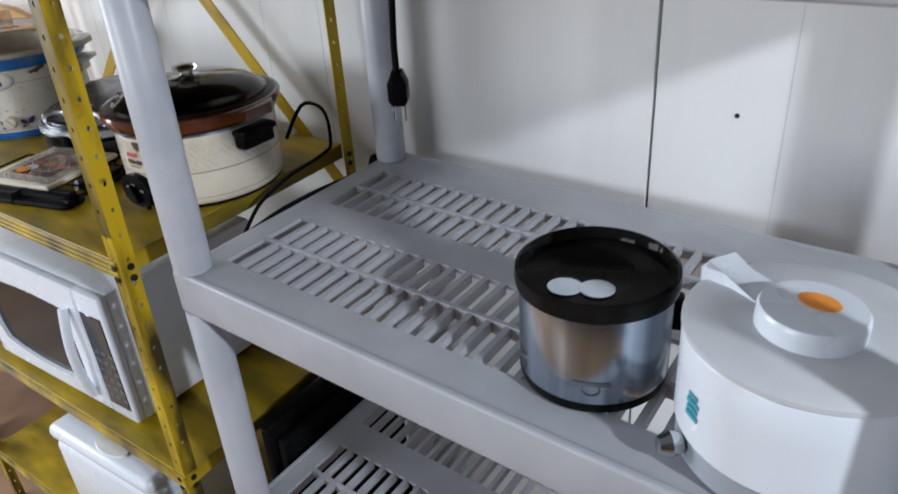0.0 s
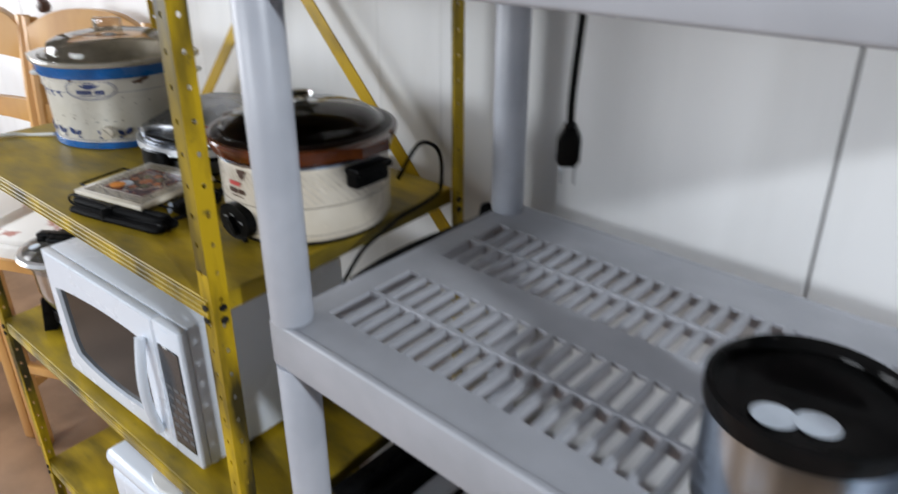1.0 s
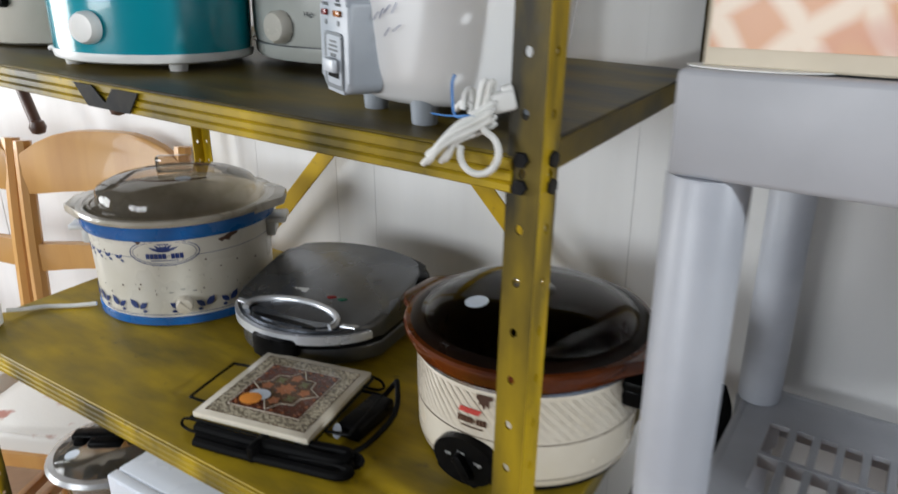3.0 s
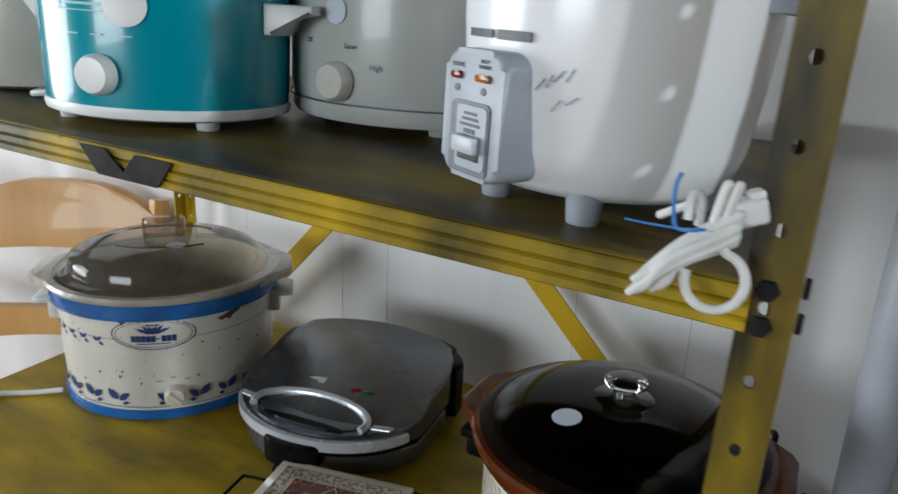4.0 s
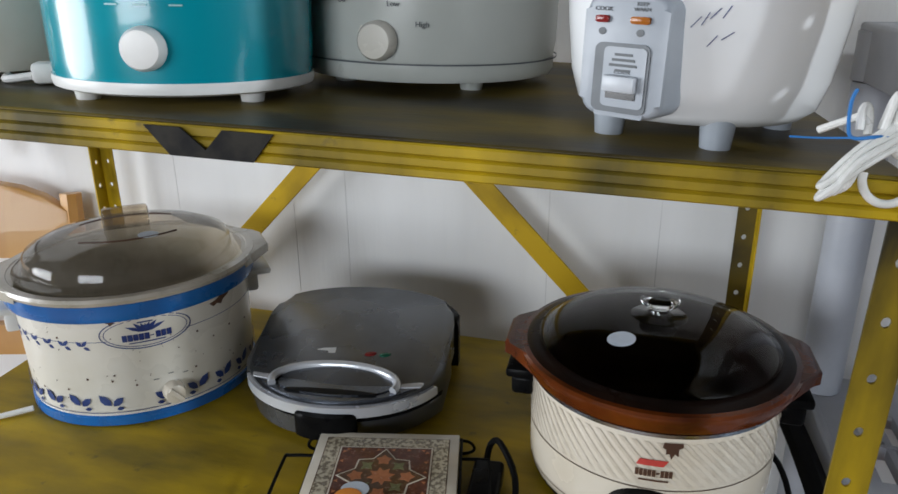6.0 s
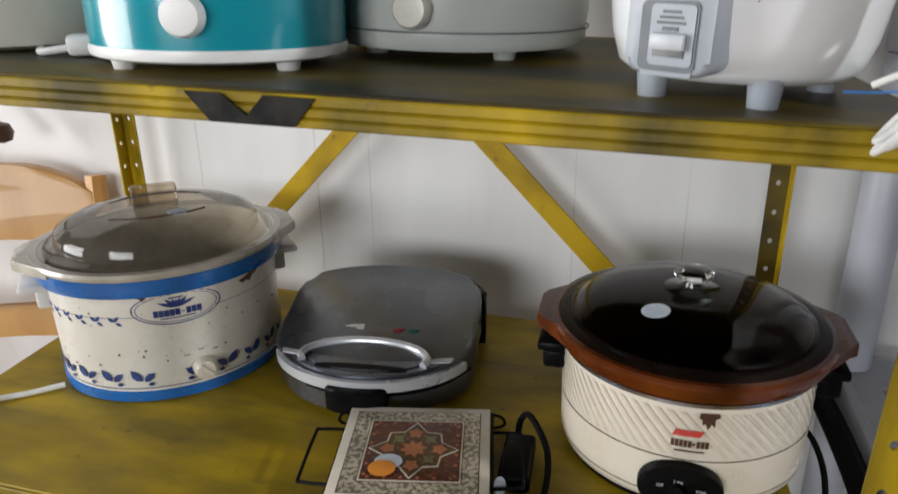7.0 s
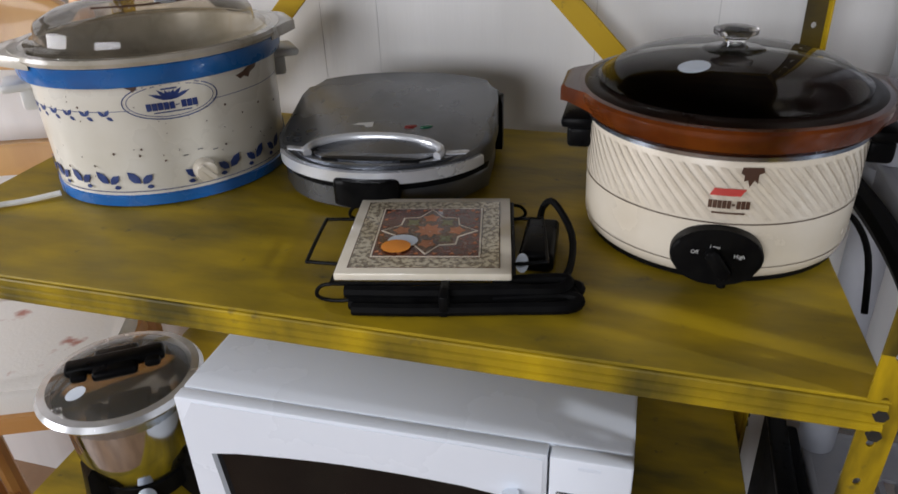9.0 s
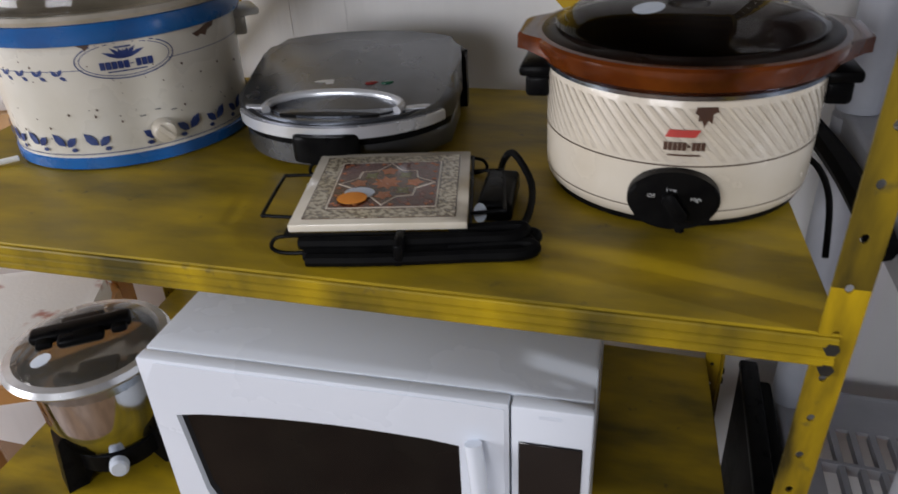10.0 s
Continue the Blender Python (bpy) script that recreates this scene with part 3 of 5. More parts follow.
def brown_cooker():
    u = thing("slow_cooker", pose(-0.131, 0.226, S3, 0, 0, 2), "cream oval slow cooker with a brown stoneware crock and glass lid", "slow cooker", "slow cookers")
    rx, ry = 0.124, 0.126
    part("base_ring", lathem([(0.93, 0), (0.955, 0.002), (0.965, 0.010)], sx=rx, sy=ry), M_BLACK, u, "black base ring")
    body = part("body", lathem([(0.96, 0.007), (0.985, 0.010), (1.0, 0.018), (1.006, 0.06), (1.0, 0.116), (0.985, 0.121)], seg=96, sx=rx, sy=ry, cap=False), M_CREAM, u, "cream enamelled shell with diagonal stripes")
    bm = bmesh.new()
    for i in range(46):
        a = -118 + i * 5.1
        lo, hi = [], []
        for k in range(5):
            t = k / 4
            z = 0.0635 + t * 0.047
            for off, row in ((0, lo), (2.2, hi)):
                an = radians(a + off - 20 * t - 90)
                row.append(bm.verts.new(((rx * 1.0066 + 0.00015) * math.cos(an), (ry * 1.0066 + 0.00015) * math.sin(an), z)))
        for k in range(4):
            bm.faces.new((lo[k], hi[k], hi[k + 1], lo[k + 1]))
    tagged(part("stripe_print", bm, mat("tan_print", (0.54, 0.48, 0.39), (0.60, 0.54, 0.45), rough=0.3, scale=60), body, "faded tan diagonal stripes"), kind="stuff")
    bm = bmesh.new()
    wrap_strip(bm, rx * 1.007, ry * 1.007, -180, 180, 0.0600, 0.0613, 0.0005)
    wrap_strip(bm, rx * 1.003, ry * 1.003, -180, 180, 0.0185, 0.0193, 0.0005)
    part("line_print", bm, mat("brown_print", (0.10, 0.07, 0.05), rough=0.4), body, "thin dark lines")
    part("steel_band", lathem([(0.99, 0.116), (1.022, 0.117), (1.022, 0.1205), (0.99, 0.1215)], sx=rx, sy=ry, seg=96, cap=False), M_STEEL, u, "thin steel band")
    # marks
    mk = lambda n, o, m, a, z, pr, lab="": bend_to_pot(flat_mark(n, o, 0.0003, m, body, Matrix(), lab), rx * 1.007, ry * 1.007, a, z, pr)
    mk("red_mark", [(-0.014, -0.0032), (0.010, -0.0032), (0.014, 0.0032), (-0.011, 0.0032)], M_REDINK, -1, 0.0895, 0.0009, "red maker's mark as a plain bar")
    bm = bmesh.new()
    for i in range(9):
        if i != 5:
            box(bm, -0.0165 + i * 0.0037, -0.0165 + i * 0.0037 + 0.0031, -0.0035, 0.0035, 0, 0.0004)
    box(bm, -0.0165 + 5 * 0.0037, -0.0165 + 5 * 0.0037 + 0.0025, -0.0008, 0.0008, 0, 0.0004)
    b = part("dark_mark", bm, M_DWOOD, body, "dark maker's mark as plain blocks", smooth=0)
    bend_to_pot(b, rx * 1.007, ry * 1.007, 0, 0.0785, 0.0009)
    b = bars("small_mark", (0.026,), 0.0014, 0.002, 0.0004, M_DWOOD, body, Matrix())
    bend_to_pot(b, rx * 1.007, ry * 1.007, 0, 0.0715, 0.0009)
    mk("chip", [(-0.008, 0.008), (-0.009, 0.003), (-0.006, 0.001), (-0.006, -0.004), (-0.003, -0.003), (-0.001, -0.009), (0.002, -0.003), (0.005, -0.006), (0.005, 0.002), (0.009, 0.004), (0.008, 0.008)], M_DWOOD, 6.5, 0.104, 0.0011, "dark chip in the enamel")
    # dial
    dm = on_pot(rx, ry, -2, 0.033, 0.002)
    dial = part("dial_plate", plan_prismm(ellipse(0.038, 0.0265, 40), -0.004, 0.009, bevel=0.004, seg=3), M_BLACK, u, "black oval dial plate", m=dm)
    part("dial_knob", plan_prismm(round_rect(0.012, 0.030, 0.005), 0.009, 0.017, bevel=0.002), M_BLACK, dial, m=pose(0.002, -0.004, 0, 0, 0, 35))
    for w, x, y in (("Off", -0.018, 0.004), ("Low", -0.002, 0.010), ("High", 0.018, 0.003)):
        writing("lettering", w, 0.0048, M_PRINTW, dial, pose(x, y, 0.0092))
    part("foot_tab", lathem([(0.004, 0), (0.004, 0.008)], seg=12), M_BLACK, u, m=pose(0.004, -ry - 0.001, 0.0))
    for s in (-1, 1):
        bm = bmesh.new()
        box(bm, 0, 0.030, -0.034, 0.034, 0.0, 0.011, bevel=0.004)
        box(bm, 0, 0.024, -0.032, 0.032, -0.020, 0.002, bevel=0.005, seg=3)
        part("handle", bm, M_BLACK, u, "black plastic side handle", m=pose(s * (rx - 0.004), 0, 0.104, 0, 0, 0 if s > 0 else 180))
    # crock with two lugs
    bm = bmesh.new()
    lathe(bm, [(1.0, 0.121), (1.07, 0.126), (1.115, 0.138), (1.118, 0.143), (1.10, 0.1455), (1.06, 0.146), (1.05, 0.143)], sx=rx, sy=ry, seg=96, cap=False)
    for s in (-1, 1):
        plan_prism(bm, [(s * 0.118, -0.066), (s * 0.144, -0.032), (s * 0.152, -0.026), (s * 0.152, 0.026), (s * 0.144, 0.032), (s * 0.118, 0.066)], 0.130, 0.1452, bevel=0.003)
    crock = part("crock", bm, M_BROWN, u, "glossy brown stoneware rim with two lugs", smooth=35)
    part("crock_inside", lathem([(0.945, 0.115), (0.92, 0.05), (0.85, 0.03), (0, 0.028)], sx=rx, sy=ry, cap=False), M_DARKCROCK, crock, "inside of the crock, its shade put into the dark colour")
    bm = bmesh.new()
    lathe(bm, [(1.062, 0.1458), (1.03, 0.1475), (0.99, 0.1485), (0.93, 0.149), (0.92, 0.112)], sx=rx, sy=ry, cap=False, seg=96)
    part("lid_seat", bm, M_DARKCROCK, crock, "ledge under the lid in the same shade-dark colour")
    lid = part("lid", lathem([(0.955, 0.1495), (0.96, 0.152), (0.915, 0.1535), (0.89, 0.157), (0.80, 0.1645), (0.64, 0.1705), (0.44, 0.1742), (0.22, 0.1758), (0, 0.1762)], sx=rx, sy=ry, cap=False, seg=96), M_GLASS, u, "clear domed glass lid")
    lid.visible_shadow = False
    bm = bmesh.new()
    lathe(bm, [(0.028, 0.1755), (0.026, 0.1768), (0.014, 0.1772), (0.0105, 0.1795), (0.0095, 0.183), (0.013, 0.187), (0.0195, 0.190), (0.0195, 0.194), (0.012, 0.196), (0, 0.1963)], seg=32, cap=False)
    part("lid_knob", bm, M_KNOBGLASS, lid, "clear glass knob").visible_shadow = False
    flat_mark("sticker", ellipse(0.0135, 0.0115), 0.0004, M_STICKW, lid, pose(-0.036, -0.056, 0.1728, 11, -7, 0), "pale round price sticker")
    return u


brown_cooker()

# black mains lead of the brown cooker
cord = thing("power_cord", pose(0, 0, 0), "black mains lead trailing behind the brown slow cooker", "cord", "black cords")
part("cable", tubem([(-0.02, 0.31, 1.07), (-0.005, 0.34, 1.12), (-0.012, 0.385, 1.105), (-0.026, 0.415, 1.07), (-0.034, 0.422, 1.02), (-0.03, 0.405, 1.013), (-0.02, 0.36, 1.012), (-0.01, 0.30, 1.012), (0.008, 0.25, 1.013), (0.014, 0.20, 1.0), (0.012, 0.16, 0.96)], 0.0032), M_RUBBER, cord)
# added black tube that darkens the gap between the two units
part("gap_filler", tubem([(0.030, 0.47, 0.985), (0.044, 0.44, 0.974), (0.048, 0.38, 0.978), (0.050, 0.30, 0.984), (0.052, 0.22, 0.985), (0.054, 0.15, 0.978)], 0.014), M_RUBBER, cord, "thick black tube added to darken the gap")

# ---- blue and ivory slow cooker ----


def blue_cooker():
    u = thing("slow_cooker", pose(-0.778, 0.257, S3, 0, 0, 40), "ivory round slow cooker with blue rim and leaf pattern", "slow cooker", "slow cookers")
    rx, ry = 0.137, 0.128
    part("base_ring", lathem([(0.985, 0), (1.012, 0.002), (1.014, 0.013), (1.0, 0.0145)], sx=rx, sy=ry, seg=96), M_BLUE, u, "blue base band")
    body = part("body", lathem([(0.995, 0.014), (1.0, 0.05), (1.008, 0.10), (1.014, 0.139)], sx=rx, sy=ry, seg=96, cap=False), M_CREAMB, u, "ivory enamelled shell, chipped and spotted")
    part("rim_band", lathem([(1.02, 0.137), (1.07, 0.139), (1.085, 0.145), (1.085, 0.159), (1.06, 0.161)], sx=rx, sy=ry, seg=96, cap=False), M_BLUE, u, "blue rim band")
    bm = bmesh.new()
    lathe(bm, [(1.04, 0.160), (1.10, 0.1605), (1.115, 0.165), (1.10, 0.169), (1.03, 0.169), (0.99, 0.165), (0.96, 0.13), (0.9, 0.06), (0.0, 0.045)], sx=rx, sy=ry, seg=96, cap=False)
    for s in (-1, 1):
        plan_prism(bm, [(s * 0.128, -0.075), (s * 0.158, -0.036), (s * 0.167, -0.024), (s * 0.167, 0.024), (s * 0.158, 0.036), (s * 0.128, 0.075)], 0.156, 0.1685, bevel=0.003)
    part("crock", bm, mat("grey_stoneware", (0.50, 0.46, 0.39), (0.40, 0.37, 0.30), rough=0.25, scale=25, coat=0.4), u, "grey-beige stoneware crock with two lugs", smooth=35)
    lid = part("lid", lathem([(0.985, 0.1675), (0.985, 0.1705), (0.915, 0.172), (0.895, 0.174), (0.883, 0.187), (0.86, 0.192), (0.72, 0.2005), (0.45, 0.2065), (0, 0.209)], sx=rx, sy=ry, seg=96, cap=False), M_SMOKE, u, "smoky domed plastic lid")
    lid.visible_shadow = False
    part("lid_knob", boxm(-0.027, 0.027, -0.010, 0.010, 0.207, 0.233, bevel=0.004), M_SMOKE, lid, "smoky block knob").visible_shadow = False
    bm = bmesh.new()
    for y, w in ((0.045, 0.055), (-0.045, 0.055)):
        tube(bm, [(-w, y * 0.8, 0.2056), (-w * 0.4, y * 1.15, 0.2064), (w * 0.4, y * 1.15, 0.2064), (w, y * 0.8, 0.2056)], 0.0012, seg=6)
    part("lid_groove", bm, M_DWOOD, lid, "dark moulded lines")
    flat_mark("sticker", ellipse(0.012, 0.010), 0.0004, M_STICKW, lid, pose(0.022, -0.045, 0.2072, 5, 2, 0), "pale round price sticker")
    for s in (-1, 1):
        bm = bmesh.new()
        box(bm, 0, 0.034, -0.026, 0.026, 0.008, 0.018, bevel=0.004)
        box(bm, 0, 0.016, -0.024, 0.024, -0.014, 0.010, bevel=0.004)
        part("handle", bm, M_WHITEP, u, "ivory side handle", m=pose(s * (rx - 0.003), 0, 0.115, 0, 0, 0 if s > 0 else 180))
    # printed pattern
    k = 1.006
    B = lambda ob, a, z, pr=0.0006: bend_to_pot(ob, rx * k, ry * k, a, z, pr)
    leaf = lambda x, y, L, W, rot: [(x + math.cos(rot) * u2 - math.sin(rot) * v2, y + math.sin(rot) * u2 + math.cos(rot) * v2) for u2, v2 in ((0, 0), (L * 0.3, W * 0.5), (L * 0.65, W * 0.5), (L, 0), (L * 0.65, -W * 0.4), (L * 0.3, -W * 0.4))]
    for i in range(13):
        a = -112 + i * 15.5 + (9 if i > 6 else 0)
        bm = bmesh.new()
        s = 1 if i <= 6 else -1
        for x, y, L, W, r in ((-0.002, 0.0, 0.019, 0.010, 2.3), (0.0, -0.001, 0.016, 0.0085, 0.75), (0.003, -0.005, 0.008, 0.005, 0.1)):
            plan_prism(bm, [(s * px, py) for px, py in leaf(x, y, L, W, r)], 0, 0.0003)
        B(part("leaf_print", bm, M_NAVY, body, "navy leaf print", smooth=0), a, 0.029)
    for i in range(13):
        a = -95 + i * 9.5
        if -20 < a < 22:
            continue
        bm = bmesh.new()
        for x, y, L, W, r in ((0, 0, 0.009, 0.0045, 0.9), (0, 0, 0.009, 0.0045, 2.4), (0.001, -0.001, 0.008, 0.004, -0.5)):
            plan_prism(bm, leaf(x, y, L, W, r), 0, 0.0003)
        B(part("sprig_print", bm, M_NAVY, body, "small navy sprig", smooth=0), a, 0.107)
    bm = bmesh.new()
    for a0, a1 in ((-120, -17), (19, 120)):
        wrap_strip(bm, rx * 1.0065, ry * 1.0065, a0, a1, 0.1115, 0.1122, 0.0006)
    wrap_strip(bm, rx * 1.001, ry * 1.001, -180, 180, 0.0185, 0.0194, 0.0006)
    part("line_print", bm, M_NAVY, body, "thin navy lines")
    bm = bmesh.new()
    ring_mark(bm, 0.049, 0.0205, 0.0013, 0.0003)
    ring_mark(bm, 0.0445, 0.0175, 0.0008, 0.0003)
    B(part("badge_print", bm, M_NAVY, body, "oval badge outline", smooth=0), 1, 0.119)
    bm = bmesh.new()
    for x0, x1, y0, y1 in [(-0.0255 + k * 0.0058, -0.0205 + k * 0.0058, -0.0095, -0.0015) for k in range(9) if k != 5] + [(0.0035, 0.0075, -0.006, -0.005), (-0.019, 0.019, -0.0128, -0.0115), (-0.008, 0.008, 0.0118, 0.0135)]:
        box(bm, x0, x1, y0, y1, 0, 0.0004)
    for j in range(7):
        an = math.pi * (0.12 + 0.76 * j / 6)
        plan_prism(bm, leaf(0.0, 0.0005, 0.010 + 0.014 * abs(math.cos(an)) ** 2, 0.0042, an), 0, 0.0003)
    B(part("badge_mark", bm, M_NAVY, body, "navy maker's mark as plain shapes", smooth=0), 1, 0.119, 0.0008)
    # chips and rust spots
    rnd = random.Random(5)
    bm = bmesh.new()
    for i in range(46):
        x, y, r = rnd.uniform(-0.15, 0.15), rnd.uniform(0.03, 0.13), rnd.choice((0.0005, 0.0007, 0.0008, 0.0014))
        plan_prism(bm, [(x + r * rnd.uniform(0.7, 1.3) * math.cos(q), y + r * rnd.uniform(0.7, 1.3) * math.sin(q)) for q in (0, 1.05, 2.1, 3.14, 4.2, 5.25)], 0, 0.0003)
    tagged(B(part("chip_spot", bm, M_DWOOD, body, "small dark chips", smooth=0), 0, 0.0), kind="stuff")
    bm = bmesh.new()
    plan_prism(bm, [(-0.016, 0.0), (-0.006, 0.002), (0.004, 0.006), (0.02, 0.008), (0.016, 0.002), (0.006, -0.001), (0.002, -0.006), (-0.004, -0.003), (-0.010, -0.005)], 0, 0.0004)
    B(part("chip", bm, M_DWOOD, body, "rusty chip below the rim", smooth=0), 40, 0.130)
    bm = bmesh.new()
    plan_prism(bm, [(-0.008, 0.003), (0.006, 0.003), (0.002, -0.001), (0.0, -0.003), (-0.002, 0.0)], 0, 0.0004)
    B(part("chip", bm, M_DWOOD, body, "rusty chip below the rim", smooth=0), -14, 0.134)
    kn = part("knob", lathem([(0.013, 0), (0.013, 0.006), (0.0115, 0.014), (0.010, 0.015), (0, 0.015)], seg=24, cap=False), M_CREAM, u, "cream control knob", m=on_pot(rx, ry, 9, 0.036))
    part("grip", boxm(-0.003, 0.003, -0.011, 0.011, 0.014, 0.018, bevel=0.001), M_CREAM, kn, m=pose(0, 0, 0, 0, 0, 40))
    for a in (2, 9, 16):
        bend_to_pot(bars("tick_print", (0.006,), 0.001, 0, 0.0003, M_TEXT, body, Matrix()), rx * k, ry * k, a, 0.056 + (0.004 if a == 9 else 0), 0.0006)


blue_cooker()
wc = thing("white_cord", pose(0, 0, 0), "white flex lying across the yellow shelf", "cord")
part("cable", tubem([(-0.855, 0.135, S3 + 0.006), (-0.885, 0.11, S3 + 0.004), (-0.915, 0.085, S3 + 0.005), (-0.93, 0.06, S3 + 0.006), (-0.936, 0.035, S3 + 0.012)], 0.0035), M_CORDW, wc)
dv = thing("plug_in_warmer", pose(-0.932, -0.004, S3, 0, 0, 20), "small white plastic plug-in device with a blue dot", "appliance")
part("body", lathem([(0.026, 0), (0.032, 0.006), (0.033, 0.035), (0.026, 0.062), (0.018, 0.070), (0, 0.071)], seg=32, sy=0.85, cap=False), M_WHITEP, dv)
part("dot", lathem([(0.014, 0), (0.013, 0.002), (0, 0.0025)], seg=20, sy=0.7, cap=False), M_BLUE, dv, "blue oval button", m=pose(0.012, -0.022, 0.052, 62, 0, 25))

# ---- sandwich toaster ----


def sandwich_toaster():
    u = thing("sandwich_toaster", pose(-0.491, 0.279, S3, 0, 0, 7), "closed silver and black electric sandwich toaster", "sandwich toaster")

    def shape(k, dy=0.0):
        k *= 1.05
        return [(x * k, y * k + dy) for x, y in arc(0, -0.02, 0.116, 0.092, 205, 335, 16) + [(0.117, -0.04), (0.116, 0.045)] + arc(0, 0.058, 0.113, 0.066, 4, 176, 22) + [(-0.116, 0.045), (-0.117, -0.04)]]
    part("lower_shell", plan_prismm(shape(0.97), 0.008, 0.030, bevel=0.006), M_SILVER, u, "silver lower shell")
    part("gap_band", plan_prismm(shape(0.965), 0.030, 0.040), M_BLACK, u, "black band between the shells")
    bm = plan_prismm(shape(1.0), 0.040, 0.070, bevel=0.008, seg=3)
    for v in bm.verts:
        if v.co.z > 0.055:
            v.co.z += max(-0.016, min(0.020, (v.co.y + 0.02) * 0.20))
    part("upper_shell", bm, M_SILVER, u, "grey metallic lid")
    back = bmesh.new()
    plan_prism(back, [(0.125, 0.062)] + arc(0, 0.080, 0.125, 0.070, 0, 180, 20) + [(-0.125, 0.062)], 0.012, 0.078, bevel=0.008, seg=3)
    part("hinge_cover", back, M_BLACK, u, "black rear hinge cover")
    # handle: bright crescent and ring over a dark recess
    lip = bmesh.new()
    plan_prism(lip, arc(0, -0.023, 0.124, 0.101, 200, 340, 24) + arc(0, -0.023, 0.114, 0.090, 338, 202, 24), 0.041, 0.0535, bevel=0.0035, seg=3)
    part("front_trim", lip, M_SILVERB, u, "bright silver front edge")
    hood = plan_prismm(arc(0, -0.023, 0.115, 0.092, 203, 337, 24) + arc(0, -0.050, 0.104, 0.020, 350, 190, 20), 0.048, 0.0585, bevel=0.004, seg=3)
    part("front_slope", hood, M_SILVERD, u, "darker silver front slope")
    for sgn in (-1, 1):
        wing = plan_prismm([(sgn * 0.074, -0.058), (sgn * 0.108, -0.062), (sgn * 0.100, -0.076), (sgn * 0.078, -0.080)][::sgn], 0.056, 0.0605, bevel=0.002, seg=2)
        part("bezel_wing", wing, M_SILVERB, u, "bright wing of the handle bezel")
    # flat grey and black plates stand for the shaded hollow
    part("recess", plan_prismm(ellipse(0.068, 0.026, 32, 0, -0.080), 0.054, 0.0600), M_SILVERD, u, "flat plate coloured as a shaded finger recess", smooth=0)
    part("recess_slit", plan_prismm(ellipse(0.054, 0.0050, 28, 0, -0.0985), 0.058, 0.0606), M_BLACK, u, "flat black plate for the shade in the slit", smooth=0)
    h = bmesh.new()
    tube(h, [(x, y, 0.0615 + 0.005 * math.sin(math.pi * i / 22)) for i, (x, y) in enumerate(arc(0, -0.082, 0.074, 0.034, 196, -16, 22))], 0.0048, seg=10, smooth=1)
    part("handle", h, M_SILVERB, u, "bright silver handle arch")
    part("latch", plan_prismm(ellipse(0.036, 0.014, 28, 0, -0.119), 0.018, 0.047, bevel=0.006, seg=3), M_BLACK, u, "black latch")
    for x, m in ((0.030, M_RED), (0.048, M_GREEN)):
        part("indicator", plan_prismm(ellipse(0.0075, 0.004, 16), 0, 0.002, bevel=0.0008), m, u, "small indicator lamp", m=pose(x, -0.026, 0.0704 - 0.0008, 11.3, 0, 18))
    flat_mark("maker_mark", [(-0.012, 0), (-0.004, 0.004), (0.011, 0.006), (0.012, -0.004), (0.004, -0.005), (0.002, -0.001)], 0.0004, M_WHITEP, u, pose(-0.026, -0.024, 0.0708, 11.3, 0, 0), "pale maker's mark")
    for x in (-0.08, 0.08):
        for y in (-0.06, 0.08):
            part("foot", lathem([(0.008, 0), (0.009, 0.009)], seg=12), M_RUBBER, u, m=pose(x, y, 0))


sandwich_toaster()

# ---- tile trivet ----
M_TILE = mat("ivory_tile", (0.72, 0.66, 0.55), (0.66, 0.60, 0.48), rough=0.2, scale=30, coat=0.3, bump=0.02)
M_MAROON = mat("maroon_glaze", (0.075, 0.020, 0.012), (0.12, 0.035, 0.02), rough=0.25, scale=160, coat=0.3)
M_LACE = mat("lace_glaze", (0.52, 0.46, 0.34), (0.16, 0.13, 0.09), rough=0.25, scale=210, lo=0.44, hi=0.58, coat=0.3)
M_DKBROWN = mat("dark_brown_glaze", (0.07, 0.03, 0.015), (0.11, 0.05, 0.02), rough=0.25, scale=150, coat=0.3)
M_RUST = mat("rust_glaze", (0.42, 0.16, 0.07), (0.34, 0.12, 0.05), rough=0.25, scale=150)
M_OLIVE = mat("olive_glaze", (0.17, 0.17, 0.08), (0.12, 0.12, 0.05), rough=0.25, scale=150)


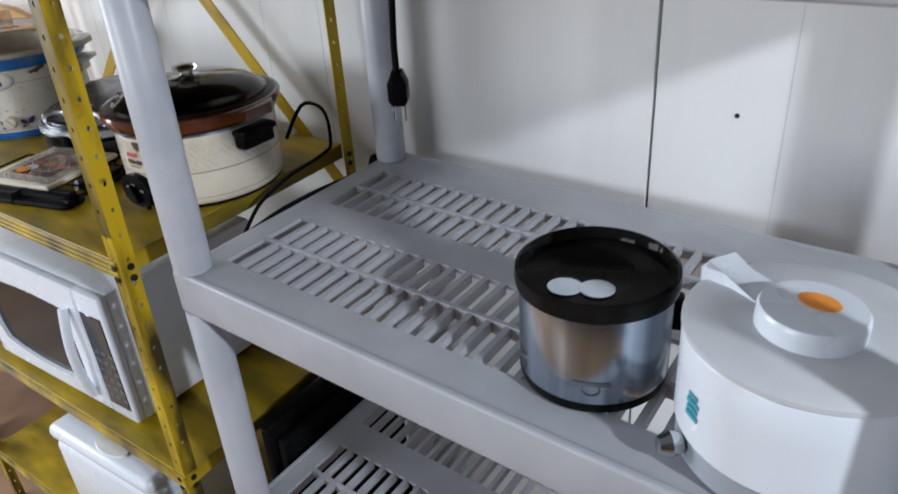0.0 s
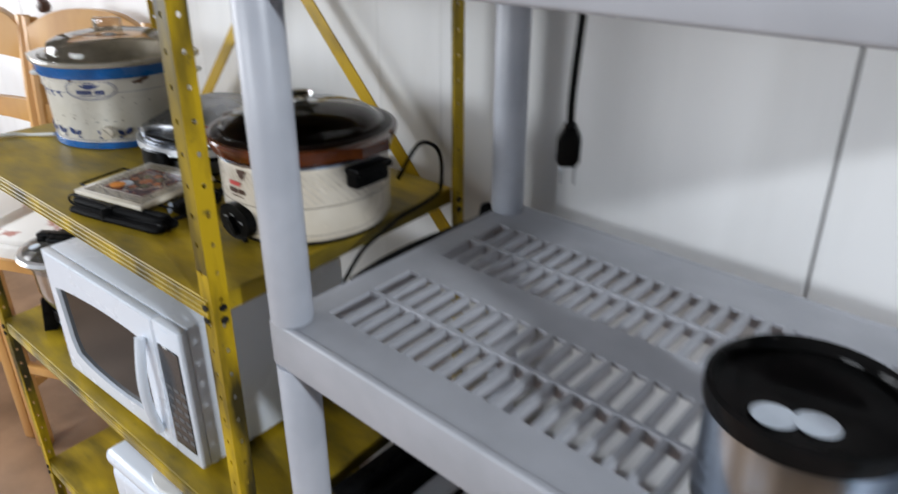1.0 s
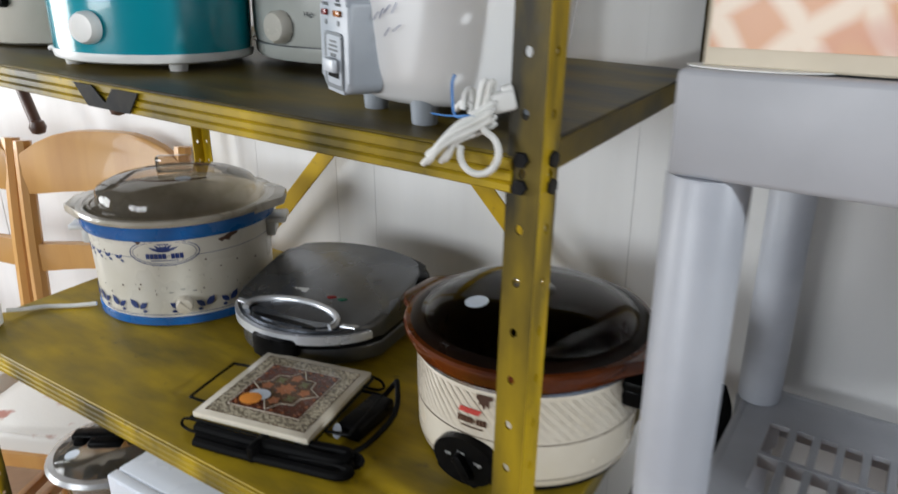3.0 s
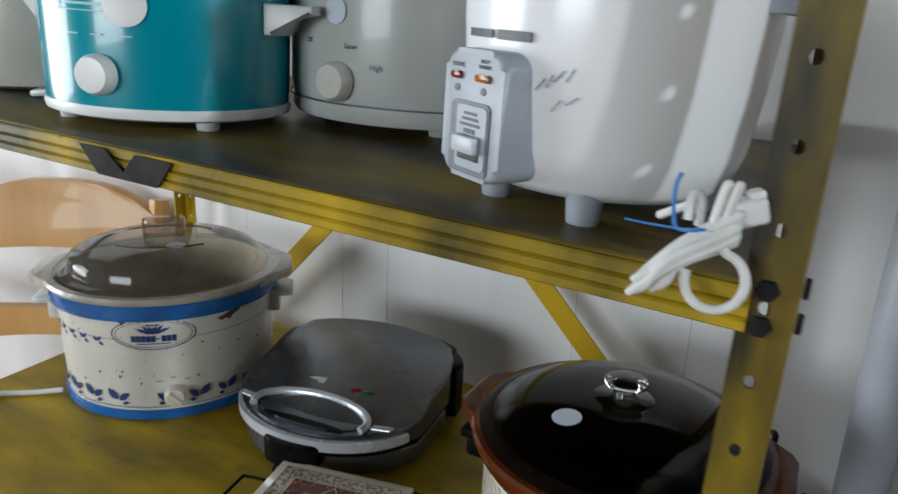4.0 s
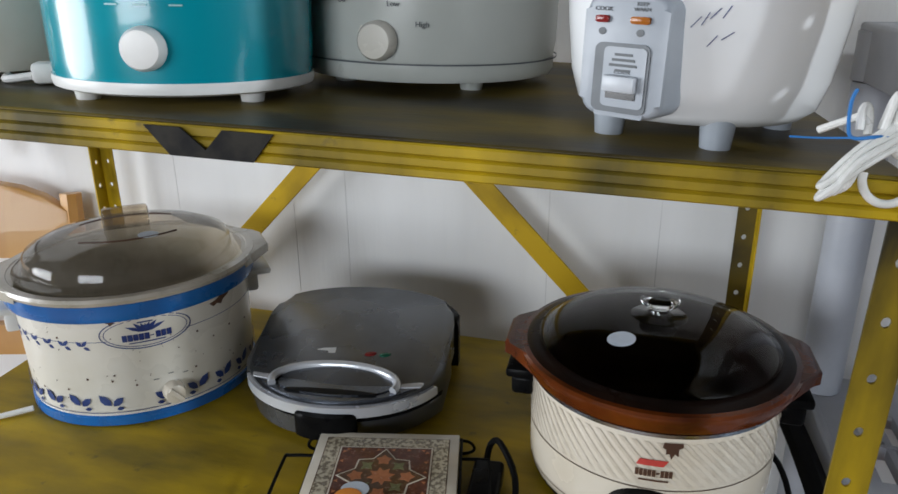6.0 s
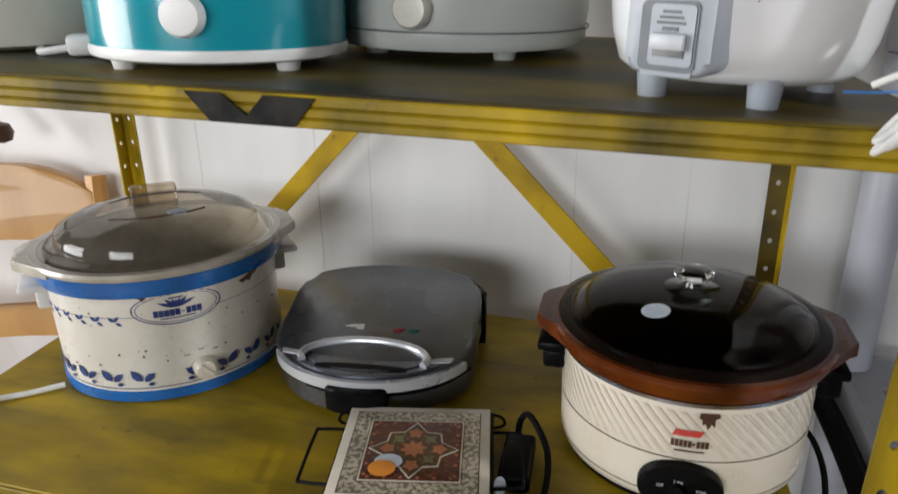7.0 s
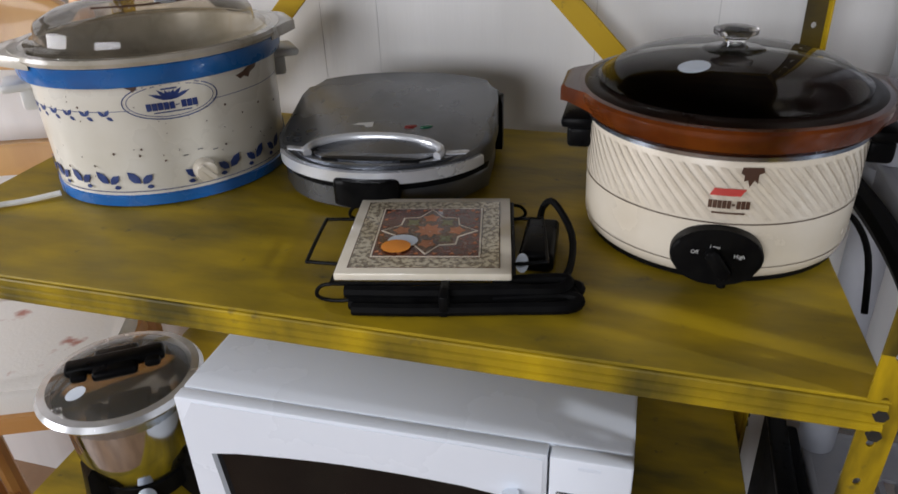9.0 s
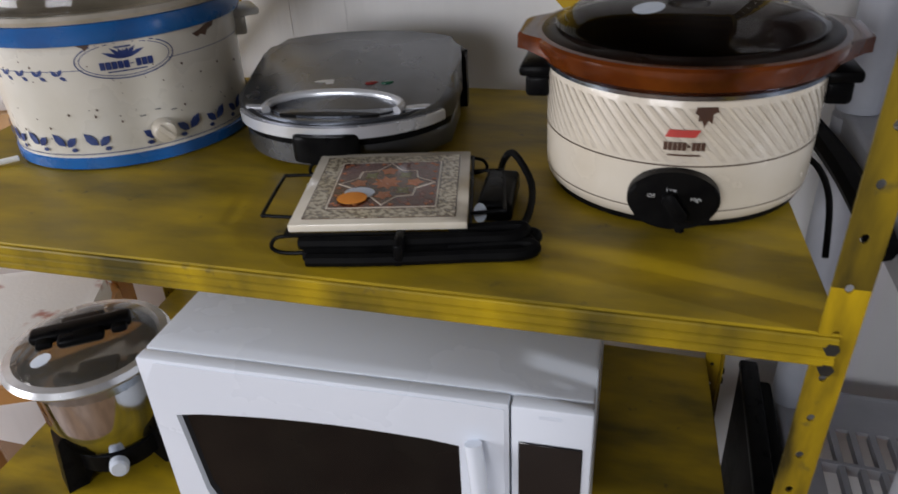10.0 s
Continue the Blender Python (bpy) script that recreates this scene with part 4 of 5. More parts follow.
def trivet():
    u = thing("tile_trivet", pose(-0.386, 0.092, S3, 0, 0, 12.5), "patterned ceramic tile trivet in a black wire stand", "trivet")
    h = 0.0765
    z = 0.0275
    t = part("tile", boxm(-h, h, -h, h, z - 0.007, z, bevel=0.0012), M_TILE, u, "ivory tile with maroon and rust floral star")
    sq = lambda a: [(-a, -a), (a, -a), (a, a), (-a, a)]

    def lay(name, outline, dz, m, lab):
        part(name, plan_prismm(outline, 0, 0.0003), m, t, lab, smooth=0, m=pose(0, 0, z + dz))
    lay("line", sq(0.0665), 0.0, M_DKBROWN, "thin dark frame line")
    lay("lace_border", sq(0.0655), 0.0003, M_LACE, "mottled lace border")
    lay("inner_line", sq(0.0500), 0.0006, M_DKBROWN, "thin dark frame line")
    lay("inner_line", sq(0.0492), 0.0009, M_TILE, "ivory frame line")
    lay("field", sq(0.0475), 0.0012, M_MAROON, "maroon field")

    def star(R, r, n=8, rot=0.0):
        return [((R if i % 2 == 0 else r) * math.cos(rot + math.pi * i / n), (R if i % 2 == 0 else r) * math.sin(rot + math.pi * i / n)) for i in range(2 * n)]

    def star2(k):
        pts = []
        for i in range(16):
            R = (0.046 if i % 4 == 0 else 0.038 if i % 2 == 0 else 0.031) * k
            pts.append((R * math.cos(math.pi * i / 8), R * math.sin(math.pi * i / 8)))
        return pts
    lay("star_line", star2(1.0), 0.0015, M_TILE, "ivory star outline")
    lay("star", star2(0.945), 0.0018, M_DKBROWN, "dark brown star")
    lay("flower", star(0.014, 0.0085, 8, 0.2), 0.0021, M_RUST, "rust flower")
    for i in range(4):
        a = math.pi / 2 * i
        lay("petal", [(0.026 * math.cos(a) + x, 0.026 * math.sin(a) + y) for x, y in star(0.0085, 0.0055, 5, a)], 0.0021, M_RUST, "rust blossom")
        a += math.pi / 4
        lay("leaf", [(0.023 * math.cos(a) + x, 0.023 * math.sin(a) + y) for x, y in star(0.0085, 0.0040, 4, a)], 0.0021, M_OLIVE, "olive leaf")
    for i in range(24):
        s, q = divmod(i, 6)
        x, y = -0.040 + q * 0.016, 0.0437
        c, d = math.cos(s * math.pi / 2), math.sin(s * math.pi / 2)
        lay("speck", [(c * (x + px) - d * (y + py), d * (x + px) + c * (y + py)) for px, py in star(0.0026, 0.0012, 3, i)], 0.0016, M_RUST, "rust leaf fleck")
    lay("sticker", ellipse(0.014, 0.0115, 24, -0.0225, -0.0215), 0.0026, M_STICKW, "pale price sticker")
    lay("sticker", ellipse(0.0135, 0.012, 24, -0.0275, -0.0325), 0.0030, M_STICKO, "orange round sticker")
    w = bmesh.new()
    r, k = 0.0018, 0.0785
    tube(w, [(-k, -k, 0.019), (k, -k, 0.019), (k, k, 0.019), (-k, k, 0.019)], r + 0.0007, closed=True, smooth=1)
    part("wire_frame", w, M_BLACK, u, "black wire frame")
    for s in (-1, 1):
        w = bmesh.new()
        tube(w, [(s * k, -0.045, 0.019), (s * (k + 0.026), -0.043, 0.020), (s * (k + 0.030), -0.036, 0.020), (s * (k + 0.030), 0.036, 0.020), (s * (k + 0.026), 0.043, 0.020), (s * k, 0.045, 0.019)], r, smooth=3)
        part("wire_handle", w, M_BLACK, u, "black bent wire handle")
        for e in (-1, 1):
            w = bmesh.new()
            tube(w, [(s * (k - 0.01), e * k, 0.019), (s * (k + 0.008), e * k, 0.017), (s * (k + 0.014), e * k, 0.008), (s * (k + 0.006), e * k, 0.0025), (s * (k - 0.012), e * k, 0.002), (s * (k - 0.018), e * k, 0.008), (s * (k - 0.012), e * k, 0.012)], r, smooth=4)
            part("scroll_foot", w, M_BLACK, u, "scrolled wire foot")


trivet()


def black_lead():
    u = thing("power_cord", pose(-0.386, 0.092, S3, 0, 0, 12.5), "black mains lead folded in a bundle beside the trivet", "cord", "black cords")
    for i, (dy, z, e) in enumerate(((0.0, 0.006, 0.0), (0.011, 0.006, 0.006), (0.005, 0.0145, -0.004), (-0.009, 0.006, 0.004))):
        y = -0.089 + dy
        part("cable", tubem([(-0.062 + e, y, z), (0.0, y - 0.001, z), (0.075, y + 0.002, z), (0.118 + e, y + 0.004, z), (0.128 + e, y + 0.012, z + 0.002), (0.115, y + 0.016, z + 0.003), (0.06, y + 0.012, z + 0.002)], 0.0058, seg=8), M_RUBBER, u)
    part("tie", boxm(-0.004, 0.004, -0.104, -0.070, 0.001, 0.021, bevel=0.002), M_BLACK, u, m=pose(0.02, 0, 0))
    pl = part("plug", boxm(-0.016, 0.016, -0.045, 0.03, 0.001, 0.021, bevel=0.005, seg=3), M_BLACK, u, "black moulded plug", m=pose(0.105, 0.015, 0, 0, 0, -8))
    part("tag", plan_prismm(ellipse(0.006, 0.009, 18), 0, 0.0006), M_STICKW, pl, "white round tag", smooth=0, m=pose(-0.012, -0.048, 0.012, 70, 0, 0))
    part("cable", tubem([(0.105, 0.045, 0.012), (0.11, 0.07, 0.02), (0.12, 0.06, 0.03), (0.135, 0.02, 0.015), (0.128, -0.04, 0.01), (0.11, -0.07, 0.008)], 0.0035), M_RUBBER, u)


black_lead()

# ---- microwave oven ----


def microwave():
    u = thing("microwave_oven", pose(-0.406, -0.010, S2, 0, 0, 1.6), "white microwave oven with a dark bowed window", "microwave")
    w, d, h = 0.455, 0.33, 0.276
    part("body", boxm(-w / 2, w / 2, 0.018, d, 0.012, h, bevel=0.004), M_WHITE, u, "white enamelled casing")
    dr = 0.380
    x0 = -w / 2
    win = [(x0 + 0.030, 0.205)] + [(x0 + 0.030 + 0.303 * i / 10, 0.207 + 0.013 * i / 10 + 0.008 * math.sin(math.pi * i / 10)) for i in range(1, 10)] + [(x0 + 0.333, 0.218), (x0 + 0.333, 0.062)]
    win += [(x0 + 0.333 - 0.275 * i / 8, 0.060 - 0.012 * math.sin(math.pi * i / 8)) for i in range(1, 8)] + [(x0 + 0.052, 0.066), (x0 + 0.040, 0.095)]
    cx, cz = sum(p[0] for p in win) / len(win), sum(p[1] for p in win) / len(win)
    lo, hi = (x0, 0.014), (x0 + dr, h - 0.001)
    outer = []
    for x, z in win:
        dx, dz = x - cx, z - cz
        t = min(((hi[0] - 0.004 if dx > 0 else lo[0] + 0.004) - cx) / dx if abs(dx) > 1e-6 else 9, ((hi[1] - 0.004 if dz > 0 else lo[1] + 0.004) - cz) / dz if abs(dz) > 1e-6 else 9)
        outer.append((cx + dx * t, cz + dz * t))
    bm = bmesh.new()
    n = len(win)
    rows = [[bm.verts.new((x, y, z)) for x, z in ring] for ring, y in ((outer, 0.004), (outer, 0.0012), (win, 0.0), (win, 0.009))]
    for a, b in zip(rows, rows[1:]):
        for i in range(n):
            bm.faces.new((a[i], a[(i + 1) % n], b[(i + 1) % n], b[i]))
    door = part("door", bm, M_WHITE, u, "white door frame", smooth=30)
    fill = bmesh.new()
    box(fill, lo[0], hi[0], 0.002, 0.0178, lo[1], lo[1] + 0.032, bevel=0.002, seg=2)
    box(fill, lo[0], hi[0], 0.002, 0.0178, hi[1] - 0.046, hi[1], bevel=0.002, seg=2)
    box(fill, lo[0], lo[0] + 0.027, 0.0026, 0.0174, lo[1] + 0.003, hi[1] - 0.003)
    box(fill, x0 + 0.336, hi[0], 0.0026, 0.0174, lo[1] + 0.003, hi[1] - 0.003)
    part("door_core", fill, M_WHITE, door, smooth=30)
    part("window", prismm([(cx + (x - cx) * 1.01, cz + (z - cz) * 1.01) for x, z in win], 0.007, 0.010), M_DARKGLASS, door, "dark window glass", smooth=0)
    hb = bmesh.new()
    pts = [(x0 + 0.348 + 0.010 * math.sin(math.pi * i / 8), -0.006 - 0.016 * math.sin(math.pi * i / 8), 0.045 + 0.185 * i / 8) for i in range(9)]
    tube(hb, pts, 0.0085, seg=10, smooth=2)
    part("handle", hb, M_WHITE, door, "white curved door handle")
    pn = part("control_panel", boxm(x0 + dr + 0.002, w / 2, 0.001, 0.0178, 0.014, h - 0.001, bevel=0.003), M_WHITE, u, "white control panel")
    part("keypad", boxm(x0 + dr + 0.009, w / 2 - 0.008, -0.0008, 0.003, 0.040, h - 0.042, bevel=0.001, seg=1), M_SCREEN, pn, "black keypad and display")
    for r in range(6):
        for c in range(3):
            part("key_print", boxm(-0.0065, 0.0065, 0, 0.0004, -0.0035, 0.0035), mat_once("dim_print", (0.10, 0.11, 0.12)), pn, smooth=0, m=pose(x0 + dr + 0.0225 + c * 0.0195, -0.0012, 0.062 + r * 0.019))
    for x in (-0.19, 0.19):
        for y in (0.05, 0.29):
            part("foot", lathem([(0.012, 0), (0.014, 0.0125)], seg=16), M_RUBBER, u, m=pose(x, y, 0))
    part("pen_mark", boxm(-0.010, 0.010, 0, 0.0003, -0.002, 0.002), M_STICKW, u, "faint pen mark", smooth=0, m=pose(0.19, 0.0006, 0.266))


ONCE = {}


def mat_once(name, col):
    if name not in ONCE:
        ONCE[name] = mat(name, col, rough=0.4)
    return ONCE[name]


microwave()

# ---- chrome fondue fryer ----


def fryer():
    u = thing("electric_fryer", pose(-0.802, 0.088, S2, 0, 0, 35) @ Matrix.Diagonal((0.88, 0.88, 1.05, 1)), "small chrome electric fryer with glass lid on black legs", "fryer")
    part("bowl", lathem([(0.050, 0.045), (0.072, 0.06), (0.084, 0.10), (0.087, 0.165), (0.092, 0.168)], seg=64), M_CHROME, u, "polished chrome bowl")
    part("rim", lathem([(0.085, 0.165), (0.108, 0.170), (0.113, 0.176), (0.108, 0.182), (0.097, 0.183)], seg=64, cap=False), mat("pale_metal_rim", (0.70, 0.71, 0.72), rough=0.25, metal=0.6), u, "pale metal rim")
    lid = part("lid", lathem([(0.100, 0.181), (0.094, 0.186), (0.06, 0.197), (0.0, 0.202)], seg=64, cap=False), M_SMOKE, u, "low glass lid")
    lid.visible_shadow = False
    part("bowl_inside", lathem([(0.092, 0.178), (0.085, 0.14), (0, 0.13)], seg=48, cap=False), M_STEEL, u, "dull metal inside")
    bm = bmesh.new()
    box(bm, -0.066, 0.066, -0.014, 0.014, 0.197, 0.211, bevel=0.006, seg=3)
    box(bm, -0.030, 0.030, -0.032, 0.032, 0.195, 0.208, bevel=0.006, seg=3)
    box(bm, 0.038, 0.060, -0.024, 0.024, 0.196, 0.207, bevel=0.005)
    box(bm, -0.058, -0.036, -0.026, 0.018, 0.196, 0.207, bevel=0.005)
    part("lid_handle", bm, M_BLACK, lid, "black lid handle")
    flat_mark("sticker", ellipse(0.014, 0.010), 0.0005, M_STICKW, lid, pose(-0.050, -0.045, 0.1955, 12, -12, 0), "white round sticker")
    base = part("base", lathem([(0.060, 0.022), (0.066, 0.026), (0.066, 0.05), (0.052, 0.056)], seg=40), M_BLACK, u, "black heater base")
    part("base_band", lathem([(0.053, 0.055), (0.062, 0.058), (0.062, 0.062), (0.05, 0.064)], seg=40), M_CHROME, u, "chrome band")
    for a in (20, 160, 200, 340):
        bm = bmesh.new()
        prism(bm, [(0.05, 0.02), (0.065, 0.0), (0.093, 0.0), (0.083, 0.075), (0.070, 0.09), (0.058, 0.06)], -0.021, 0.021, bevel=0.003)
        part("leg", bm, M_BLACK, u, "black plastic leg", m=pose(0, 0, 0, 0, 0, a))
    part("knob", lathem([(0.0135, 0), (0.013, 0.010), (0.010, 0.013), (0, 0.013)], seg=20, cap=False), M_STICKW, u, "pale control knob", m=pose(0, -0.066, 0.036, 90))
    part("side_grip", boxm(-0.03, 0.03, -0.100, -0.084, 0.150, 0.163, bevel=0.004), M_BLACK, u, "black grip under the rim", m=pose(0, 0, 0, 0, 0, 70))


fryer()

# ---- bread maker on the bottom shelf ----


def bread_maker():
    u = thing("bread_maker", pose(-0.430, 0.000, S1, 0, 0, 2) @ Matrix.Diagonal((1.07, 1.04, 1.04, 1)), "white plastic bread maker on the bottom shelf", "bread maker")
    part("body", boxm(-0.165, 0.165, 0, 0.25, 0.0, 0.175, bevel=0.018, seg=4), M_WHITE, u, "white rounded casing")
    part("lid", boxm(-0.167, 0.167, -0.004, 0.25, 0.178, 0.215, bevel=0.016, seg=4), M_WHITE, u, "white hinged lid")
    part("lid_grip", lathem([(0.05, 0), (0.046, 0.006), (0, 0.007)], seg=32, sy=0.45, cap=False), M_WHITEP, u, "shallow lid grip", m=pose(0.02, 0.03, 0.213))
    bars("label_print", (0.05,), 0.004, 0.002, 0.0004, M_TEXT, u, pose(0.09, -0.0008, 0.135, 90))


bread_maker()

# ---- upper yellow shelf ----


def teal_cooker():
    u = thing("slow_cooker", pose(-0.549, 0.094, upper(-0.549) - 0.0005, 0, math.degrees(TILT), 18), "teal slow cooker with white base, knob and handles", "slow cooker", "slow cookers")
    rx, ry = 0.108, 0.102
    for a in (40, 140, 220, 320):
        part("foot", lathem([(0.009, 0), (0.011, 0.010)], seg=14), M_WHITEP, u, m=pose(0.085 * math.cos(radians(a)), 0.085 * math.sin(radians(a)), 0))
    part("base", lathem([(0.94, 0.008), (0.99, 0.010), (1.0, 0.014), (0.995, 0.0185)], sx=rx, sy=ry, seg=80), M_WHITEP, u, "white base ring")
    body = part("body", lathem([(0.985, 0.018), (0.99, 0.03), (1.0, 0.09), (1.012, 0.150), (1.0, 0.155)], sx=rx, sy=ry, seg=80), M_TEAL, u, "glossy teal shell")
    part("crock", lathem([(0.98, 0.153), (1.05, 0.158), (1.06, 0.168), (1.0, 0.170), (0.95, 0.166)], sx=rx, sy=ry, seg=80), M_WHITEP, u, "white crock rim")
    lid = part("lid", lathem([(0.97, 0.169), (0.9, 0.178), (0.5, 0.195), (0, 0.20)], sx=rx, sy=ry, seg=64, cap=False), M_GLASS, u, "clear glass lid")
    lid.visible_shadow = False
    part("lid_knob", lathem([(0.012, 0.199), (0.010, 0.21), (0.02, 0.218), (0, 0.222)], seg=24, cap=False), M_WHITEP, lid)
    part("knob", lathem([(0.0162, 0), (0.0158, 0.007), (0.0135, 0.012), (0, 0.0132)], seg=32, cap=False), M_WHITEP, u, "white round knob", m=on_pot(rx, ry, 0, 0.044))
    bend_to_pot(flat_mark("sticker", ellipse(0.0165, 0.0165), 0.0004, M_WHITEP, body, Matrix(), "white round sticker"), rx * 1.004, ry * 1.004, 13, 0.098, 0.0012)
    bm = bmesh.new()
    for x0, x1, y0, y1 in ((-0.024, 0.024, 0.0095, 0.0105), (-0.024, 0.024, -0.0105, -0.0095), (-0.024, -0.023, -0.0095, 0.0095), (0.023, 0.024, -0.0095, 0.0095), (-0.020, 0.020, 0.0, 0.006), (-0.019, 0.019, -0.006, -0.004)):
        box(bm, x0, x1, y0, y1, 0, 0.0003)
    bend_to_pot(part("badge_mark", bm, mat_once("pale_teal_print", (0.35, 0.6, 0.62)), body, "pale framed mark as plain bars", smooth=0), rx * 1.004, ry * 1.004, -6, 0.102, 0.0006)
    for a in (-11, 0, 13):
        bend_to_pot(bars("tick_print", (0.009,), 0.0012, 0, 0.0003, mat_once("pale_teal_print", (0.35, 0.6, 0.62)), body, Matrix()), rx, ry, a, 0.075, 0.0012)
    for s in (-1, 1):
        bm = bmesh.new()
        prism(bm, [(0, -0.020), (0.008, -0.020), (0.020, -0.006), (0.044, -0.001), (0.044, 0.006), (0, 0.006)], -0.03, 0.03, bevel=0.003)
        part("handle", bm, M_WHITEP, u, "white side handle", m=pose(s * (rx - 0.004), 0, 0.100, 0, 0, 0 if s > 0 else 180))


def grey_cooker():
    u = thing("slow_cooker", pose(-0.380, 0.257, upper(-0.380), 0, math.degrees(TILT), -5), "pale grey slow cooker with a cream pointer knob", "slow cooker", "slow cookers")
    rx, ry = 0.128, 0.126
    for a in (40, 140, 220, 320):
        part("foot", lathem([(0.010, 0), (0.012, 0.012)], seg=14), M_GREYPOT, u, m=pose(0.085 * math.cos(radians(a)), 0.085 * math.sin(radians(a)), 0))
    part("base", lathem([(0.90, 0.010), (0.96, 0.011), (0.985, 0.016), (0.985, 0.026)], sx=rx, sy=ry, seg=80), M_GREYPOT, u)
    bm = bmesh.new()
    wrap_strip(bm, rx, ry, -180, 180, 0.0262, 0.0276, 0.0012)
    body = part("body", lathem([(0.98, 0.027), (0.995, 0.04), (1.0, 0.10), (1.0, 0.155)], sx=rx, sy=ry, seg=80), M_GREYPOT, u, "pale grey-green enamelled shell")
    part("line_print", bm, M_TEXT, body, "thin grey line")
    part("crock", lathem([(0.97, 0.153), (1.05, 0.158), (1.06, 0.168), (0.95, 0.168)], sx=rx, sy=ry, seg=80), M_GREYPOT, u, "pale crock rim")
    kn = part("knob", lathem([(0.017, 0), (0.0165, 0.008), (0.014, 0.012), (0, 0.0125)], seg=28, cap=False), M_CREAMB, u, "cream pointer knob", m=on_pot(rx, ry, 2, 0.046))
    part("pointer", prismm([(-0.020, -0.003), (0.010, -0.004), (0.014, 0.0), (0.010, 0.004), (-0.020, 0.003)], -0.02, 0, bevel=0.002), M_CREAMB, kn, m=pose(0, 0, 0, 90, 0, -28))
    for a, z, w in ((-14, 0.078, "Off"), (8, 0.076, "Low"), (19, 0.060, "High")):
        writing("lettering", w, 0.0065, M_TEXT, body, on_pot(rx, ry, a, z, 0.0012))
    bend_to_pot(flat_mark("sticker", ellipse(0.011, 0.011), 0.0004, M_STICKW, body, Matrix(), "pale round sticker"), rx, ry, 1, 0.104, 0.0012)


def rice_cooker():
    u = thing("rice_cooker", pose(-0.130, 0.075, upper(-0.130), 0, math.degrees(TILT), 0), "white rice cooker with a grey control panel", "rice cooker")
    R = 0.092
    for a in (-78, 20, 150, 215):
        part("foot", lathem([(0.0095, 0), (0.0115, 0.022)], seg=20), M_PANEL, u, "grey foot", m=pose(0.066 * math.cos(radians(a)), 0.066 * math.sin(radians(a)), 0))
    body = part("body", lathem([(0.5 * R, 0.0135), (0.78 * R, 0.0145), (0.87 * R, 0.021), (0.935 * R, 0.040), (0.985 * R, 0.075), (1.01 * R, 0.11), (1.03 * R, 0.165), (1.02 * R, 0.170)], seg=96), M_RICE, u, "glossy white shell")
    lid = part("lid", lathem([(1.03 * R, 0.171), (1.03 * R, 0.176), (0.8 * R, 0.190), (0, 0.198)], seg=64, cap=False), M_GLASS, u, "glass lid")
    lid.visible_shadow = False
    part("rim", lathem([(0.98 * R, 0.168), (1.05 * R, 0.170), (1.05 * R, 0.174), (0.98 * R, 0.175)], seg=64), M_STEEL, u, "metal rim")
    pm = on_pot(R, R, -27, 0.056, -0.013) @ Matrix.Diagonal((0.83, 0.70, 1, 1))
    pn = part("control_panel", plan_prismm(round_rect(0.066, 0.102, 0.014, n=8), 0, 0.026, bevel=0.005, seg=3), M_PANEL, u, "grey control panel", m=pm)
    part("slot", plan_prismm(round_rect(0.044, 0.058, 0.006), 0, 0.0008), mat_once("dark_grey_recess", (0.10, 0.115, 0.13)), pn, "darker recess", smooth=0, m=pose(0.0, -0.018, 0.0262))
    part("slot_plate", plan_prismm(round_rect(0.034, 0.050, 0.004), 0, 0.0008), M_PANEL, pn, "grey inner plate", smooth=0, m=pose(0.003, -0.017, 0.0268))
    part("lever", boxm(-0.013, 0.013, -0.007, 0.007, 0, 0.006, bevel=0.002), mat_once("pale_lever", (0.50, 0.53, 0.57)), pn, "pale sliding lever", m=pose(0.002, -0.022, 0.027))
    part("lever_gap", boxm(-0.012, 0.012, -0.003, 0.003, 0, 0.0012), M_SCREEN, pn, smooth=0, m=pose(0.002, -0.032, 0.027))
    for x, m, w in ((-0.018, M_RED, 0.011), (0.012, M_ORANGE_LENS, 0.015)):
        part("indicator", plan_prismm(round_rect(w, 0.006, 0.002), 0, 0.002, bevel=0.0006), m, pn, "indicator lamp", m=pose(x, 0.030, 0.0262))
    writing("lettering", "COOK", 0.0048, M_TEXT, pn, pose(-0.018, 0.038, 0.0264))
    writing("lettering", "KEEP\nWARM", 0.0042, M_TEXT, pn, pose(0.012, 0.0405, 0.0264))
    bars("label_print", (0.014, 0.018, 0.022, 0.012), 0.0022, 0.0022, 0.0004, M_TEXT, pn, pose(0.002, 0.003, 0.0277))
    writing("lettering", "COOK", 0.0045, M_TEXT, pn, pose(0.002, -0.0125, 0.0278))
    for x in (-0.018, 0.012):
        part("symbol", lathem([(0.003, 0), (0.003, 0.0003)], seg=12), M_TEXT, pn, m=pose(x, 0.020, 0.0262))
    bm = bmesh.new()
    box(bm, -0.030, -0.004, -0.0022, 0.0022, 0, 0.0003)
    box(bm, 0.0, 0.024, -0.0026, 0.0026, 0, 0.0003)
    bend_to_pot(part("maker_mark", bm, M_TEXT, body, "grey maker's mark as plain bars", smooth=0), R * 1.005, R * 1.005, -25, 0.100, 0.0014)
    bm = bmesh.new()
    for i, (x, y, a) in enumerate(((-0.012, 0.004, 50), (-0.007, 0.006, 62), (-0.002, 0.009, 48), (0.004, 0.010, 60), (-0.002, -0.006, 52), (0.006, -0.003, 35))):
        box(bm, -0.004, 0.004, -0.0003, 0.0003, 0, 0.0002, m=pose(x, y, 0, 0, 0, a))
